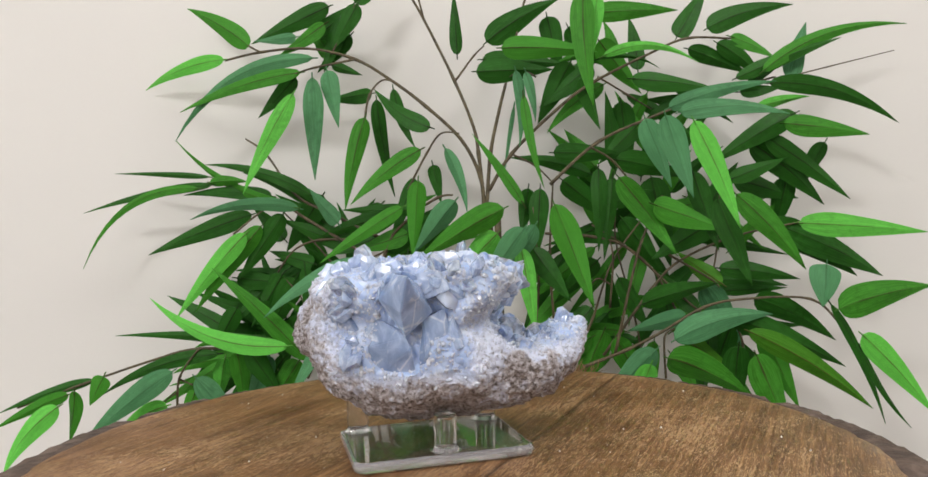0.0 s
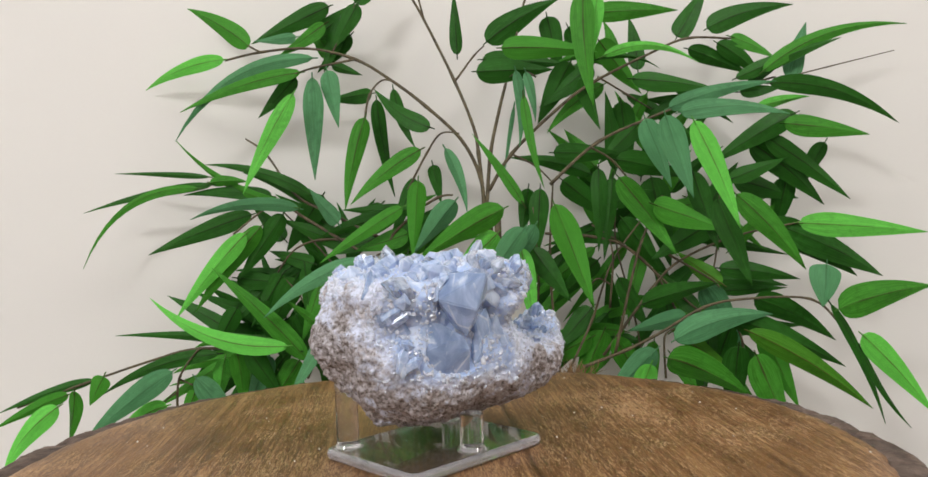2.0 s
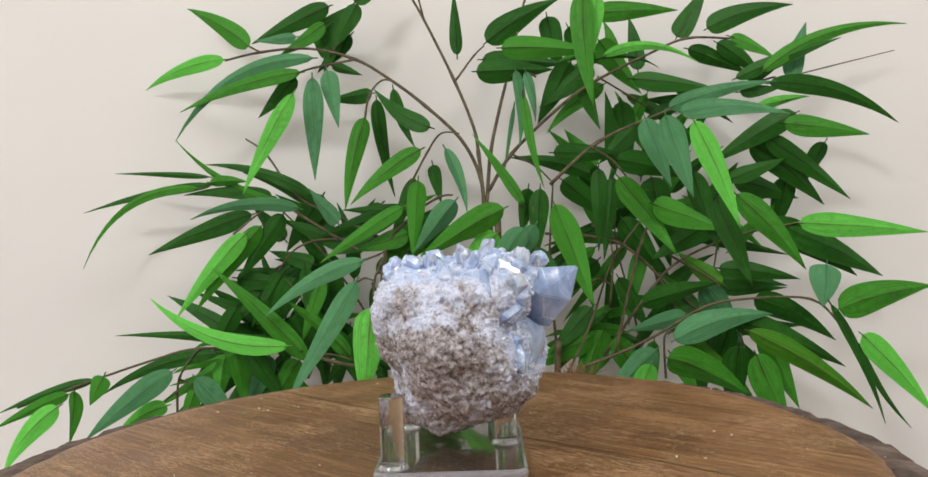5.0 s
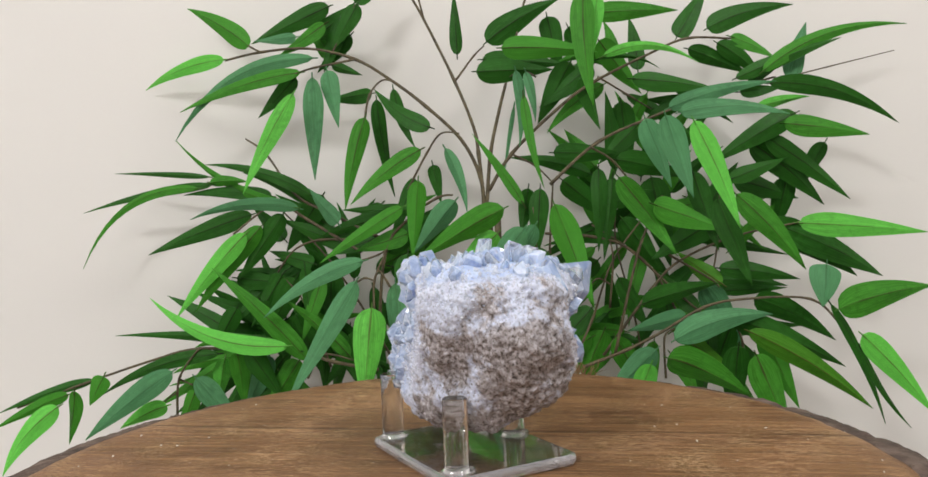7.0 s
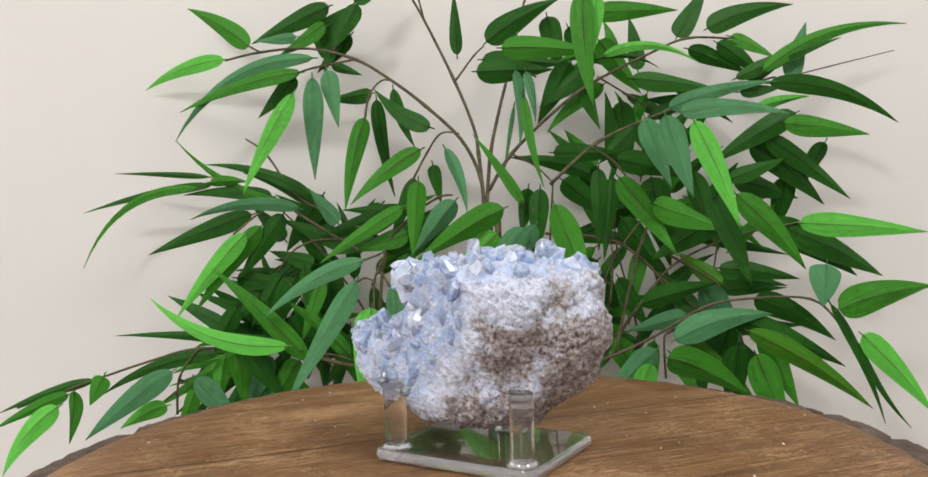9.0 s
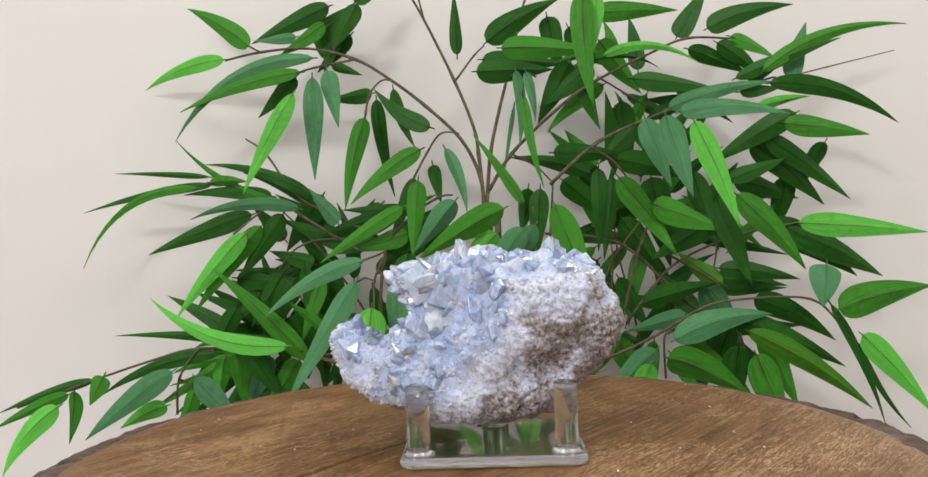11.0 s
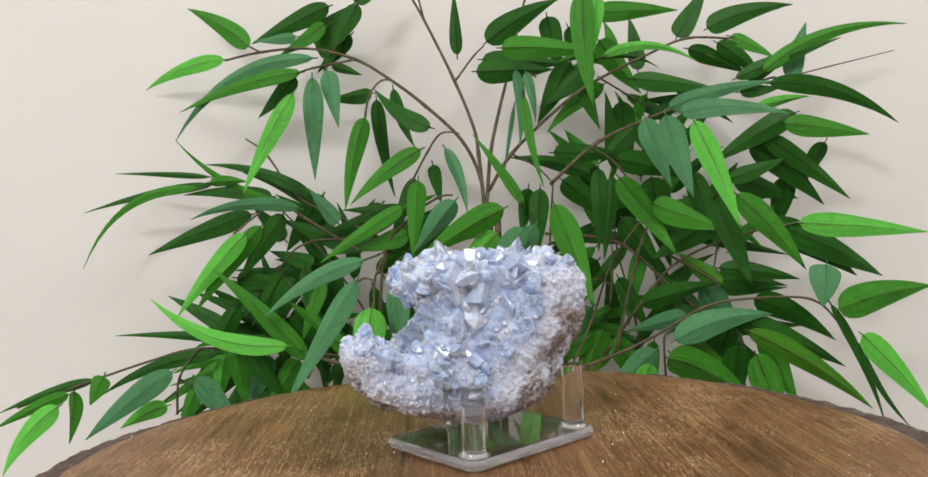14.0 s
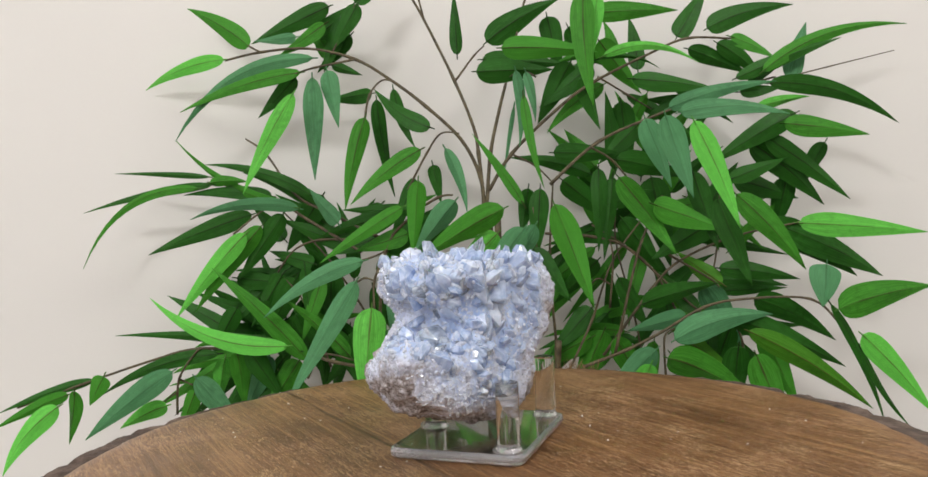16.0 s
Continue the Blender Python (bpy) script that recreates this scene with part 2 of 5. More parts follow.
ROCK = matrix_material()
BLUE = crystal_material("pale_blue_crystal", (0.26, 0.37, 0.65), (0.57, 0.67, 0.90), 0.34, 0.04, 1.0, 2.2, 0.5)
GREAT = crystal_material("great_blue_crystal", (0.16, 0.26, 0.48), (0.43, 0.54, 0.79), 0.30, 0.04, 60.0, 1.5, 0.8)
BULK = crystal_material("blocky_blue_crystal", (0.23, 0.34, 0.60), (0.55, 0.65, 0.88), 0.32, 0.04, 80.0, 1.6, 0.6)
PALE = crystal_material("blocky_pale_crystal", (0.38, 0.49, 0.74), (0.68, 0.76, 0.95), 0.25, 0.06, 80.0, 1.8, 0.4)
ICE = crystal_material("frosted_crystal", (0.44, 0.55, 0.80), (0.72, 0.79, 0.97), 0.20, 0.07, 1.0, 2.4, 0.4)
FROST = crystal_material("sugar_crystal", (0.57, 0.66, 0.87), (0.78, 0.83, 0.98), 0.15, 0.07, 400.0, 1.0)
CLEAR = crystal_material("clear_crystal", (0.62, 0.72, 0.90), (0.76, 0.83, 0.96), 0.88, 0.03, 1.0, 2.0, 0.4)


def plain(name, colour, rough=0.6, glow=0.0):
    n = Nodes(name)
    v = n.coords()
    n.set(color=n.mix(n.noise(v, 60, 3), colour, tuple(c * 0.8 for c in colour)), rough=rough)
    if glow:
        n.set(glow_color=(1.0, 0.97, 0.92), glow=glow)
    return n.m


DIFFUSER = plain("lamp_diffuser", (0.85, 0.85, 0.84), 0.5, 1.0)


# ---------------- mesh helpers ----------------
def mesh_of(bm, name, material, smooth=False):
    me = bpy.data.meshes.new(name)
    bm.to_mesh(me)
    bm.free()
    me.materials.append(material)
    if smooth:
        for p in me.polygons:
            p.use_smooth = True
    return me


def part(name, bm, material, parent=None, label="", smooth=False):
    ob = new(name, mesh_of(bm, name, material, smooth))
    ob.parent = parent
    return tagged(ob, label)


def box(x0, x1, y0, y1, z0, z1, bevel=0.0):
    bm = bmesh.new()
    bmesh.ops.create_cube(bm, size=1, matrix=Matrix.LocRotScale(((x0 + x1) / 2, (y0 + y1) / 2, (z0 + z1) / 2), None, (x1 - x0, y1 - y0, z1 - z0)))
    if bevel:
        bmesh.ops.bevel(bm, geom=bm.edges[:], offset=bevel, segments=2, affect="EDGES")
    return bm


# ---------------- the room ----------------
X0, X1, Y0, Y1, Z0, Z1 = -2.4, 2.4, -3.2, 0.46, -0.76, 1.64
tagged(part("wall_north", box(X0, X1, Y1, Y1 + 0.1, Z0, Z1), WALL), "plain warm white painted wall behind the plant", "wall", kind="structure")
tagged(part("wall_south", box(X0, X1, Y0 - 0.1, Y0, Z0, Z1), WALL), "plain warm white painted wall", "wall", kind="structure")
tagged(part("wall_west", box(X0 - 0.1, X0, Y0 - 0.1, Y1 + 0.1, Z0, Z1), WALL), "plain warm white painted wall", "wall", kind="structure")
tagged(part("wall_east", box(X1, X1 + 0.1, Y0 - 0.1, Y1 + 0.1, Z0, Z1), WALL), "plain warm white painted wall", "wall", kind="structure")
tagged(part("floor", box(X0 - 0.1, X1 + 0.1, Y0 - 0.1, Y1 + 0.1, Z0 - 0.1, Z0), FLOOR), "brown-grey carpeted floor", "floor", kind="structure")
tagged(part("ceiling", box(X0 - 0.1, X1 + 0.1, Y0 - 0.1, Y1 + 0.1, Z1, Z1 + 0.1), CEILING), "plain white ceiling", "ceiling", kind="structure")



def panel_frame():
    """A square ceiling panel: a slim frame round an open diffuser."""
    bm = bmesh.new()
    for x0, x1, y0, y1 in ((-0.30, 0.30, 0.288, 0.30), (-0.30, 0.30, -0.30, -0.288), (-0.30, -0.288, -0.288, 0.288), (0.288, 0.30, -0.288, 0.288)):
        bmesh.ops.create_cube(bm, size=1, matrix=Matrix.LocRotScale(((x0 + x1) / 2, (y0 + y1) / 2, -0.010), None, (x1 - x0, y1 - y0, 0.020)))
    return bm


for lx, ly, watts, tone in PANELS:
    panel = tagged(new("ceiling_light"), "square white ceiling light panel, switched on", "ceiling light", "ceiling light panels")
    panel.location = (lx, ly, Z1)
    part("frame", panel_frame(), CEILING, panel)
    part("diffuser", box(-0.287, 0.287, -0.287, 0.287, -0.012, -0.004), DIFFUSER, panel, "glowing white diffuser")

# ---------------- the slab table ----------------
def rim_radius(a):
    """Outline of the tree slice, in metres, by the angle round its axis."""
    wobble = 0.003 * noise.noise(Vector((math.cos(a) * 2.3, math.sin(a) * 2.3, 4.0)))
    return 0.2488 - 0.0093 * math.cos(a) + 0.0136 * math.sin(a) - 0.0033 * math.sin(2 * a) - 0.002 * math.sin(3 * a) + wobble


def chip(a, k):
    return noise.noise(Vector((math.cos(a) * 14, math.sin(a) * 14, k)))


SLAB_TOP = -0.0062


def slab_mesh():
    bm = bmesh.new()
    seg = 256
    steps = [0.0, 0.06, 0.15, 0.25, 0.35, 0.45, 0.55, 0.65, 0.75, 0.83, 0.89, 0.93, 0.96, 0.98, 0.992, 1.0]
    rings = []
    for s in steps[1:]:
        ring = []
        for i in range(seg):
            a = 2 * math.pi * i / seg
            r = rim_radius(a) * 0.966
            x, y = s * r * math.cos(a), s * r * math.sin(a)
            z = SLAB_TOP + 0.0004 * noise.noise(Vector((x * 18, y * 18, 0)))
            edge = max(0.0, (s - 0.945) / 0.055)
            z -= edge ** 1.8 * (0.005 + 0.004 * max(0.0, chip(a, 1.0)))
            if s >= 0.98:
                jag = 1 + 0.005 * chip(a * 1.0, 7.0) + 0.003 * noise.noise(Vector((math.cos(a) * 45, math.sin(a) * 45, 3)))
                x, y = x * jag, y * jag
            ring.append(bm.verts.new((x, y, z)))
        rings.append(ring)
    centre = bm.verts.new((0, 0, SLAB_TOP))
    for i in range(seg):
        bm.faces.new((centre, rings[0][i], rings[0][(i + 1) % seg]))
    lower = [bm.verts.new((v.co.x * 0.97, v.co.y * 0.97, SLAB_TOP - 0.048)) for v in rings[-1]]
    for a, b in zip(rings + [rings[-1]], rings[1:] + [lower]):
        if a is b:
            continue
        for i in range(seg):
            j = (i + 1) % seg
            bm.faces.new((a[i], b[i], b[j], a[j]))
    bm.faces.new(list(reversed(lower)))
    return bm


def bark_mesh():
    """A rough ring of bark round the slice, a little below its top and broken in places."""
    bm = bmesh.new()
    seg = 720
    rows = [(0.940, -0.0100), (0.962, -0.0074), (0.990, -0.0072), (1.030, -0.0088), (1.056, -0.0130), (1.060, -0.024), (1.020, -0.040), (0.960, -0.051)]
    rings = []
    for k, (s, z) in enumerate(rows):
        ring = []
        for i in range(seg):
            a = 2 * math.pi * i / seg
            n1 = noise.noise(Vector((math.cos(a) * 26, math.sin(a) * 26, k * 0.8)))
            n2 = noise.noise(Vector((math.cos(a) * 70, math.sin(a) * 70, k * 2.0 + 5)))
            gap = min(0.006, max(0.0, chip(a, 3.0) - 0.28) * 0.05) if 1 < k < 6 else 0.0
            r = rim_radius(a) * (s + 0.004 * n1 + 0.0025 * n2) - gap
            zz = SLAB_TOP + z + 0.0062 + 0.0010 * n1 + 0.0007 * n2 - gap * 0.25
            ring.append(bm.verts.new((r * math.cos(a), r * math.sin(a), zz - 0.0035)))
        rings.append(ring)
    for a, b in zip(rings, rings[1:]):
        for i in range(seg):
            j = (i + 1) % seg
            bm.faces.new((a[i], b[i], b[j], a[j]))
    return bm


def pedestal_mesh():
    bm = bmesh.new()
    bmesh.ops.create_cone(bm, cap_ends=True, segments=48, radius1=0.17, radius2=0.15, depth=0.03, matrix=Matrix.Translation((0, 0, Z0 + 0.015)))
    bmesh.ops.create_cone(bm, cap_ends=True, segments=32, radius1=0.05, radius2=0.045, depth=0.70, matrix=Matrix.Translation((0, 0, (Z0 + SLAB_TOP - 0.048) / 2 + 0.005)))
    return bm


table = tagged(new("slab_table"), "round table topped with a dark-stained tree slice with bark edge", "table")
part("tabletop", slab_mesh(), WOOD, table, "brown stained tree slice with visible grain", smooth=True)
part("bark", bark_mesh(), BARK, table, "rough dark broken bark edge")
part("pedestal", pedestal_mesh(), WOOD, table)


def dust_mesh():
    """Specks of crystal dust on the wood."""
    bm = bmesh.new()
    rng = random.Random(5)
    for _ in range(120):
        a, r = rng.uniform(0, 2 * math.pi), 0.225 * math.sqrt(rng.random())
        s = rng.choice((0.0002, 0.00025, 0.0003, 0.0005))
        m = Matrix.LocRotScale((r * math.cos(a), r * math.sin(a), SLAB_TOP + s * 0.55), Euler((rng.random(), rng.random(), rng.random() * 6)), (s * rng.uniform(1, 2), s, s * 0.7))
        bmesh.ops.create_cube(bm, size=1.4, matrix=m)
    return bm


part("dust", dust_mesh(), plain("white_dust", (0.8, 0.78, 0.74)), table, "white crystal dust specks")["kind"] = "stuff"


# ---------------- the acrylic stand ----------------
def rounded_plate(cx, cy, hx, hy, r, z0, z1, bevel):
    bm = bmesh.new()
    outline = []
    for sx, sy, start in ((1, 1, 0), (-1, 1, 90), (-1, -1, 180), (1, -1, 270)):
        for i in range(9):
            a = radians(start + 90 * i / 8)
            outline.append((cx + sx * (hx - r), cy + sy * (hy - r), math.cos(a), math.sin(a)))
    rows = []
    for inset, z in ((bevel, z0), (bevel * 0.3, z0 + bevel * 0.3), (0, z0 + bevel), (0, z1 - bevel), (bevel * 0.3, z1 - bevel * 0.3), (bevel, z1)):
        rows.append([bm.verts.new((x + (r - inset) * c, y + (r - inset) * s, z)) for x, y, c, s in outline])
    n = len(outline)
    for a, b in zip(rows, rows[1:]):
        for i in range(n):
            bm.faces.new((a[i], a[(i + 1) % n], b[(i + 1) % n], b[i])).material_index = 1
    bm.faces.new(list(reversed(rows[0])))
    bm.faces.new(rows[-1])
    return bm


def rod(x, y, z0, z1, r, bevel=0.0008, seg=40):
    bm = bmesh.new()
    rows = []
    for rr, z in ((r, z0), (r, z1 - bevel), (r - bevel * 0.3, z1 - bevel * 0.3), (r - bevel, z1)):
        rows.append([bm.verts.new((x + rr * math.cos(2 * math.pi * i / seg), y + rr * math.sin(2 * math.pi * i / seg), z)) for i in range(seg)])
    for a, b in zip(rows, rows[1:]):
        for i in range(seg):
            bm.faces.new((a[i], a[(i + 1) % seg], b[(i + 1) % seg], b[i]))
    bm.faces.new(list(reversed(rows[0])))
    bm.faces.new(rows[-1])
    return bm


def glue_bead(x, y):
    bm = bmesh.new()
    bmesh.ops.create_uvsphere(bm, u_segments=12, v_segments=8, radius=0.0027, matrix=Matrix.LocRotScale((x, y, 0.0004), None, (1, 1, 0.8)))
    return bm


stand = tagged(new("display_stand"), "clear acrylic three-peg display stand on the wooden slab", "display stand")
part("base_plate", rounded_plate(-0.0173, 0.0053, 0.0501, 0.0394, 0.0075, SLAB_TOP + 0.0004, 0.0, 0.0021), ACRYLIC, stand, "clear rectangular acrylic plate").data.materials.append(EDGE)
PEGS = ((-0.0566, 0.0345, 0.0371), (0.0226, 0.0342, 0.0371), (-0.0162, -0.0240, 0.0202))
for px, py, pz in PEGS:
    part("peg", rod(px, py, 0.0002, pz, 0.0063), ACRYLIC, stand)


def glue_ring(x, y):
    """The fillet of glue round the foot of a peg."""
    bm = bmesh.new()
    rng = random.Random(int(x * 1e4))
    rings = []
    for r, z in ((0.0062, 0.0024), (0.0070, 0.0011), (0.0086, 0.0002), (0.0062, 0.0001)):
        rings.append([bm.verts.new((x + r * (1 + (rng.uniform(-0.06, 0.06) if z < 0.002 else 0)) * math.cos(a), y + r * math.sin(a), z)) for a in [2 * math.pi * i / 28 for i in range(28)]])
    for a, b in zip(rings, rings[1:]):
        for i in range(28):
            bm.faces.new((a[i], b[i], b[(i + 1) % 28], a[(i + 1) % 28]))
    bmesh.ops.recalc_face_normals(bm, faces=bm.faces[:])
    return bm


for px, py, pz in PEGS:
    part("glue_fillet", glue_ring(px, py), EDGE, stand, smooth=True)
for bx, by in ((-0.0600, 0.0285), (0.0260, 0.0285), (-0.0162, -0.0312)):
    part("glue_bead", glue_bead(bx, by), ACRYLIC, stand)

# ---------------- the crystal cluster ----------------
# lobes of the rock: centre, half axes, turn and lean
LOBES = (
    (-0.0541, -0.0066, 0.0532, 0.0460, 0.0298, 0.0269, -0.5900, -0.4701),
    (-0.0041, -0.0202, 0.0483, 0.0599, 0.0276, 0.0239, 0.1987, -0.2128),
    (0.0430, -0.0104, 0.0395, 0.0237, 0.0331, 0.0135, -0.6278, 0.4555),
    (-0.0093, 0.0081, 0.0289, 0.0479, 0.0271, 0.0172, 0.0151, 0.0363),
    (0.0015, -0.0125, 0.0910, 0.0396, 0.0305, 0.0138, 0.9231, -0.2033),
    (-0.0175, 0.0142, 0.0604, 0.0633, 0.0257, 0.0334, -0.2629, -0.5645),
    (0.0017, -0.0204, 0.0807, 0.0197, 0.0326, 0.0115, -0.2468, 0.7134),
    (0.0571, -0.0038, 0.0518, 0.0210, 0.0193, 0.0125, -0.1521, 0.5954),
    (0.0004, 0.0185, 0.0911, 0.0100, 0.0410, 0.0128, 1.2069, -0.8608),
    (-0.0466, -0.0053, 0.0842, 0.0364, 0.0395, 0.0198, 0.4811, -0.1255),
    (-0.0443, 0.0101, 0.0413, 0.0205, 0.0166, 0.0196, -0.2210, -0.1514),
    (0.0229, 0.0156, 0.0539, 0.0363, 0.0110, 0.0169, -0.0628, -0.8458),
)
# hollows cut into it: the pocket under the overhang, the open front; and the worn steps under the back
HOLLOWS = (
    (0.0350, -0.0120, 0.0665, 0.0165, 0.0260, 0.0085, 0.0, -0.25),
    (0.0230, -0.0260, 0.0580, 0.0120, 0.0100, 0.0110, 0.0, 0.0),
    (-0.0400, -0.0640, 0.0840, 0.0260, 0.0260, 0.0200, 0.0, 0.0),
    (-0.0480, -0.0560, 0.0600, 0.0200, 0.0180, 0.0170, 0.0, 0.0),
)
LEDGES = (
    (-0.0750, 0.0560, 0.0420, 0.0500, 0.0220, 0.0110, -0.30, 0.05),
    (-0.1000, -0.0040, 0.0470, 0.0170, 0.0300, 0.0090, 0.0, 0.10),
)
STEP = 0.0008


def lobe(p, q):
    d = p - np.array(q[:3])
    c, s, ct, st = math.cos(q[6]), math.sin(q[6]), math.cos(q[7]), math.sin(q[7])
    x, y, z = c * d[:, 0] + s * d[:, 1], -s * d[:, 0] + c * d[:, 1], d[:, 2]
    x, z = ct * x + st * z, -st * x + ct * z
    k = np.sqrt((x / q[3]) ** 2 + (y / q[4]) ** 2 + (z / q[5]) ** 2)
    g = np.sqrt((x / q[3] ** 2) ** 2 + (y / q[4] ** 2) ** 2 + (z / q[5] ** 2) ** 2) + 1e-9
    return k * (k - 1) / g


def rock_field(p):
    """Below zero inside the rock."""
    k = 0.004
    d = -k * np.log(sum(np.exp(-np.clip(lobe(p, q), -0.05, 0.05) / k) for q in LOBES))
    for q, k in [(q, 0.0012) for q in HOLLOWS] + [(q, 0.0030) for q in LEDGES]:
        d = k * np.logaddexp(d / k, -np.clip(lobe(p, q), -0.05, 0.05) / k)
    return d


def rock_surface():
    """Vertices and quads of the zero surface, one vertex for each cell that it crosses."""
    low, count = np.array((-0.106, -0.072, 0.004)), np.array((244, 160, 140))
    axes = [low[a] + STEP * np.arange(count[a]) for a in range(3)]
    rough = np.stack(np.meshgrid(*[x[::4] for x in axes], indexing="ij"), -1)
    coarse = rock_field(rough.reshape(-1, 3)).reshape(rough.shape[:3])
    f = coarse.repeat(4, 0).repeat(4, 1).repeat(4, 2)
    at = np.argwhere(np.abs(f) < 0.0065)
    f[tuple(at.T)] = rock_field(low + STEP * at)
    sign = f < 0
    corners = [np.array(c) for c in itertools.product((0, 1), repeat=3)]
    n = [c - 1 for c in count]
    total = sum(sign[c[0]:c[0] + n[0], c[1]:c[1] + n[1], c[2]:c[2] + n[2]].astype(int) for c in corners)
    cells = np.argwhere((total > 0) & (total < 8))
    number = np.full(n, -1)
    number[tuple(cells.T)] = np.arange(len(cells))
    add, hits = np.zeros((len(cells), 3)), np.zeros(len(cells))
    for a, b in itertools.combinations(corners, 2):
        if np.abs(a - b).sum() != 1:
            continue
        fa, fb = f[tuple((cells + a).T)], f[tuple((cells + b).T)]
        cut = (fa < 0) != (fb < 0)
        part_way = np.where(cut, fa / np.where(cut, fa - fb, 1), 0)
        add += np.where(cut[:, None], cells + a + part_way[:, None] * (b - a), 0)
        hits += cut
    verts = low + STEP * add / hits[:, None]
    quads = []
    for axis in range(3):
        u, v = (axis + 1) % 3, (axis + 2) % 3
        e = np.eye(3, dtype=int)
        first = sign[tuple(slice(0, -1) if a == axis else slice(1, -1) for a in range(3))]
        second = sign[tuple(slice(1, None) if a == axis else slice(1, -1) for a in range(3))]
        edge = np.argwhere(first != second)
        flip = second[tuple(edge.T)]
        edge = edge + e[u] + e[v]
        ring = np.stack([number[tuple((edge - o).T)] for o in (e[u] * 0, e[u], e[u] + e[v], e[v])], 1)
        quads.append(np.where(flip[:, None], ring[:, ::-1], ring))
    return verts, np.concatenate(quads)


def soft_step(x, a, b):
    return np.clip((x - a) / (b - a), 0, 1)


def blue_field(p):
    """How far a place belongs to the crystal side: one on it, zero away from it."""
    x, y, z = p[:, 0], p[:, 1], p[:, 2]
    top = (z - 0.0935 - 0.12 * np.clip(-0.050 - x, 0, 1)) / 0.008
    front = np.min(np.stack([(x + 0.074) / 0.010, (-0.006 - x) / 0.010, (z - 0.043) / 0.008, (-0.006 - 0.60 * np.clip(0.077 - z, -0.03, 1) - y) / 0.008]), axis=0)
    brow = np.min(np.stack([(x + 0.020) / 0.010, (0.046 - x) / 0.006, (z - 0.066) / 0.012, (-0.010 - y) / 0.010, 0.25 + 0 * x]), axis=0)
    pocket = 1.6 * (1 - ((x - 0.030) / 0.026) ** 2 - ((y + 0.008) / 0.034) ** 2 - ((z - 0.063) / 0.014) ** 2)
    lobe_top = np.minimum((z - 0.054 - 0.35 * np.clip(x - 0.060, 0, 1)) / 0.008, (x - 0.036) / 0.010)
    back = np.minimum(1.6 * (1 - ((x - 0.012) / 0.040) ** 2 - ((z - 0.078) / 0.036) ** 2), (y - 0.004) / 0.010)
    foot = np.minimum(np.minimum(0.8 * (1 - ((x - 0.030) / 0.034) ** 2 - ((z - 0.046) / 0.020) ** 2), (y - 0.004) / 0.010), 0.15)
    hang = np.minimum((z - 0.076) / 0.008, (x - 0.018) / 0.010)
    return np.clip(np.max(np.stack([top, front, brow, pocket, lobe_top, back, foot, hang]), axis=0), -2, 2)


def fbm(p, scale, shift, octaves=3):
    return np.array([noise.fractal(Vector(q) * scale + Vector(shift), 0.9, 2.1, octaves) for q in p])


def rock_normals(p, quads):
    face = np.cross(p[quads[:, 2]] - p[quads[:, 0]], p[quads[:, 3]] - p[quads[:, 1]])
    n = np.zeros_like(p)
    for k in range(4):
        np.add.at(n, quads[:, k], face)
    return n / (np.linalg.norm(n, axis=1)[:, None] + 1e-12)


def rock_data():
    p, quads = rock_surface()
    n = rock_normals(p, quads)
    x, y, z = p.T
    wob = fbm(p, 48, (1, 5, 2), 2)
    blue = np.clip(0.5 + 0.5 * (blue_field(p) + 0.55 * wob), 0, 1)
    # frosting fades with the distance from the crystals; the back is frosted further down, the underside and the blunt end are bare
    rng = np.random.default_rng(4)
    on = p[blue > 0.6]
    pick = on[rng.choice(len(on), 500)]
    far = np.full(len(p), 1.0)
    for q in pick:
        far = np.minimum(far, np.linalg.norm(p - q, axis=1))
    crust = 1.0 - far / 0.026 + 0.30 * wob
    crust += 0.75 * soft_step(x, -0.030, 0.010) * soft_step(y, -0.010, 0.012) * soft_step(z, 0.018, 0.036)
    crust += 0.60 * soft_step(x, -0.030, -0.010) * soft_step(z, 0.046, 0.062)
    crust += 0.25 * soft_step(-x, 0.050, 0.066) * soft_step(z, 0.062, 0.080)
    crust += 0.22 * soft_step(y, -0.005, 0.010) * soft_step(z, 0.052, 0.064) + 0.25 * soft_step(y, 0.0, 0.012)
    crust -= 0.75 * soft_step(-z, -0.046, -0.030) * soft_step(-y, -0.010, 0.008)
    crust -= 0.50 * soft_step(-z, -0.034, -0.022)
    crust = np.clip(crust, 0, 1)
    # relief: lumps, pits, grit
    lump, grit = fbm(p, 90, (9, 2, 4), 3), fbm(p, 330, (3, 3, 8), 3)
    ridge = 1 - np.abs(fbm(p, 170, (7, 1, 3), 2)) * 2
    clod = np.array([noise.voronoi(Vector(q) * 70)[0][0] for q in p])
    push = 0.0016 * wob + (1 - blue) * (0.0030 * (0.45 - clod) + 0.0012 * lump + 0.0012 * grit + 0.0006 * ridge - 0.0009 * np.clip(-grit - 0.35, 0, 1))
    push -= blue * 0.0028
    p = p + n * push[:, None]
    return p, quads, rock_normals(p, quads), blue, crust


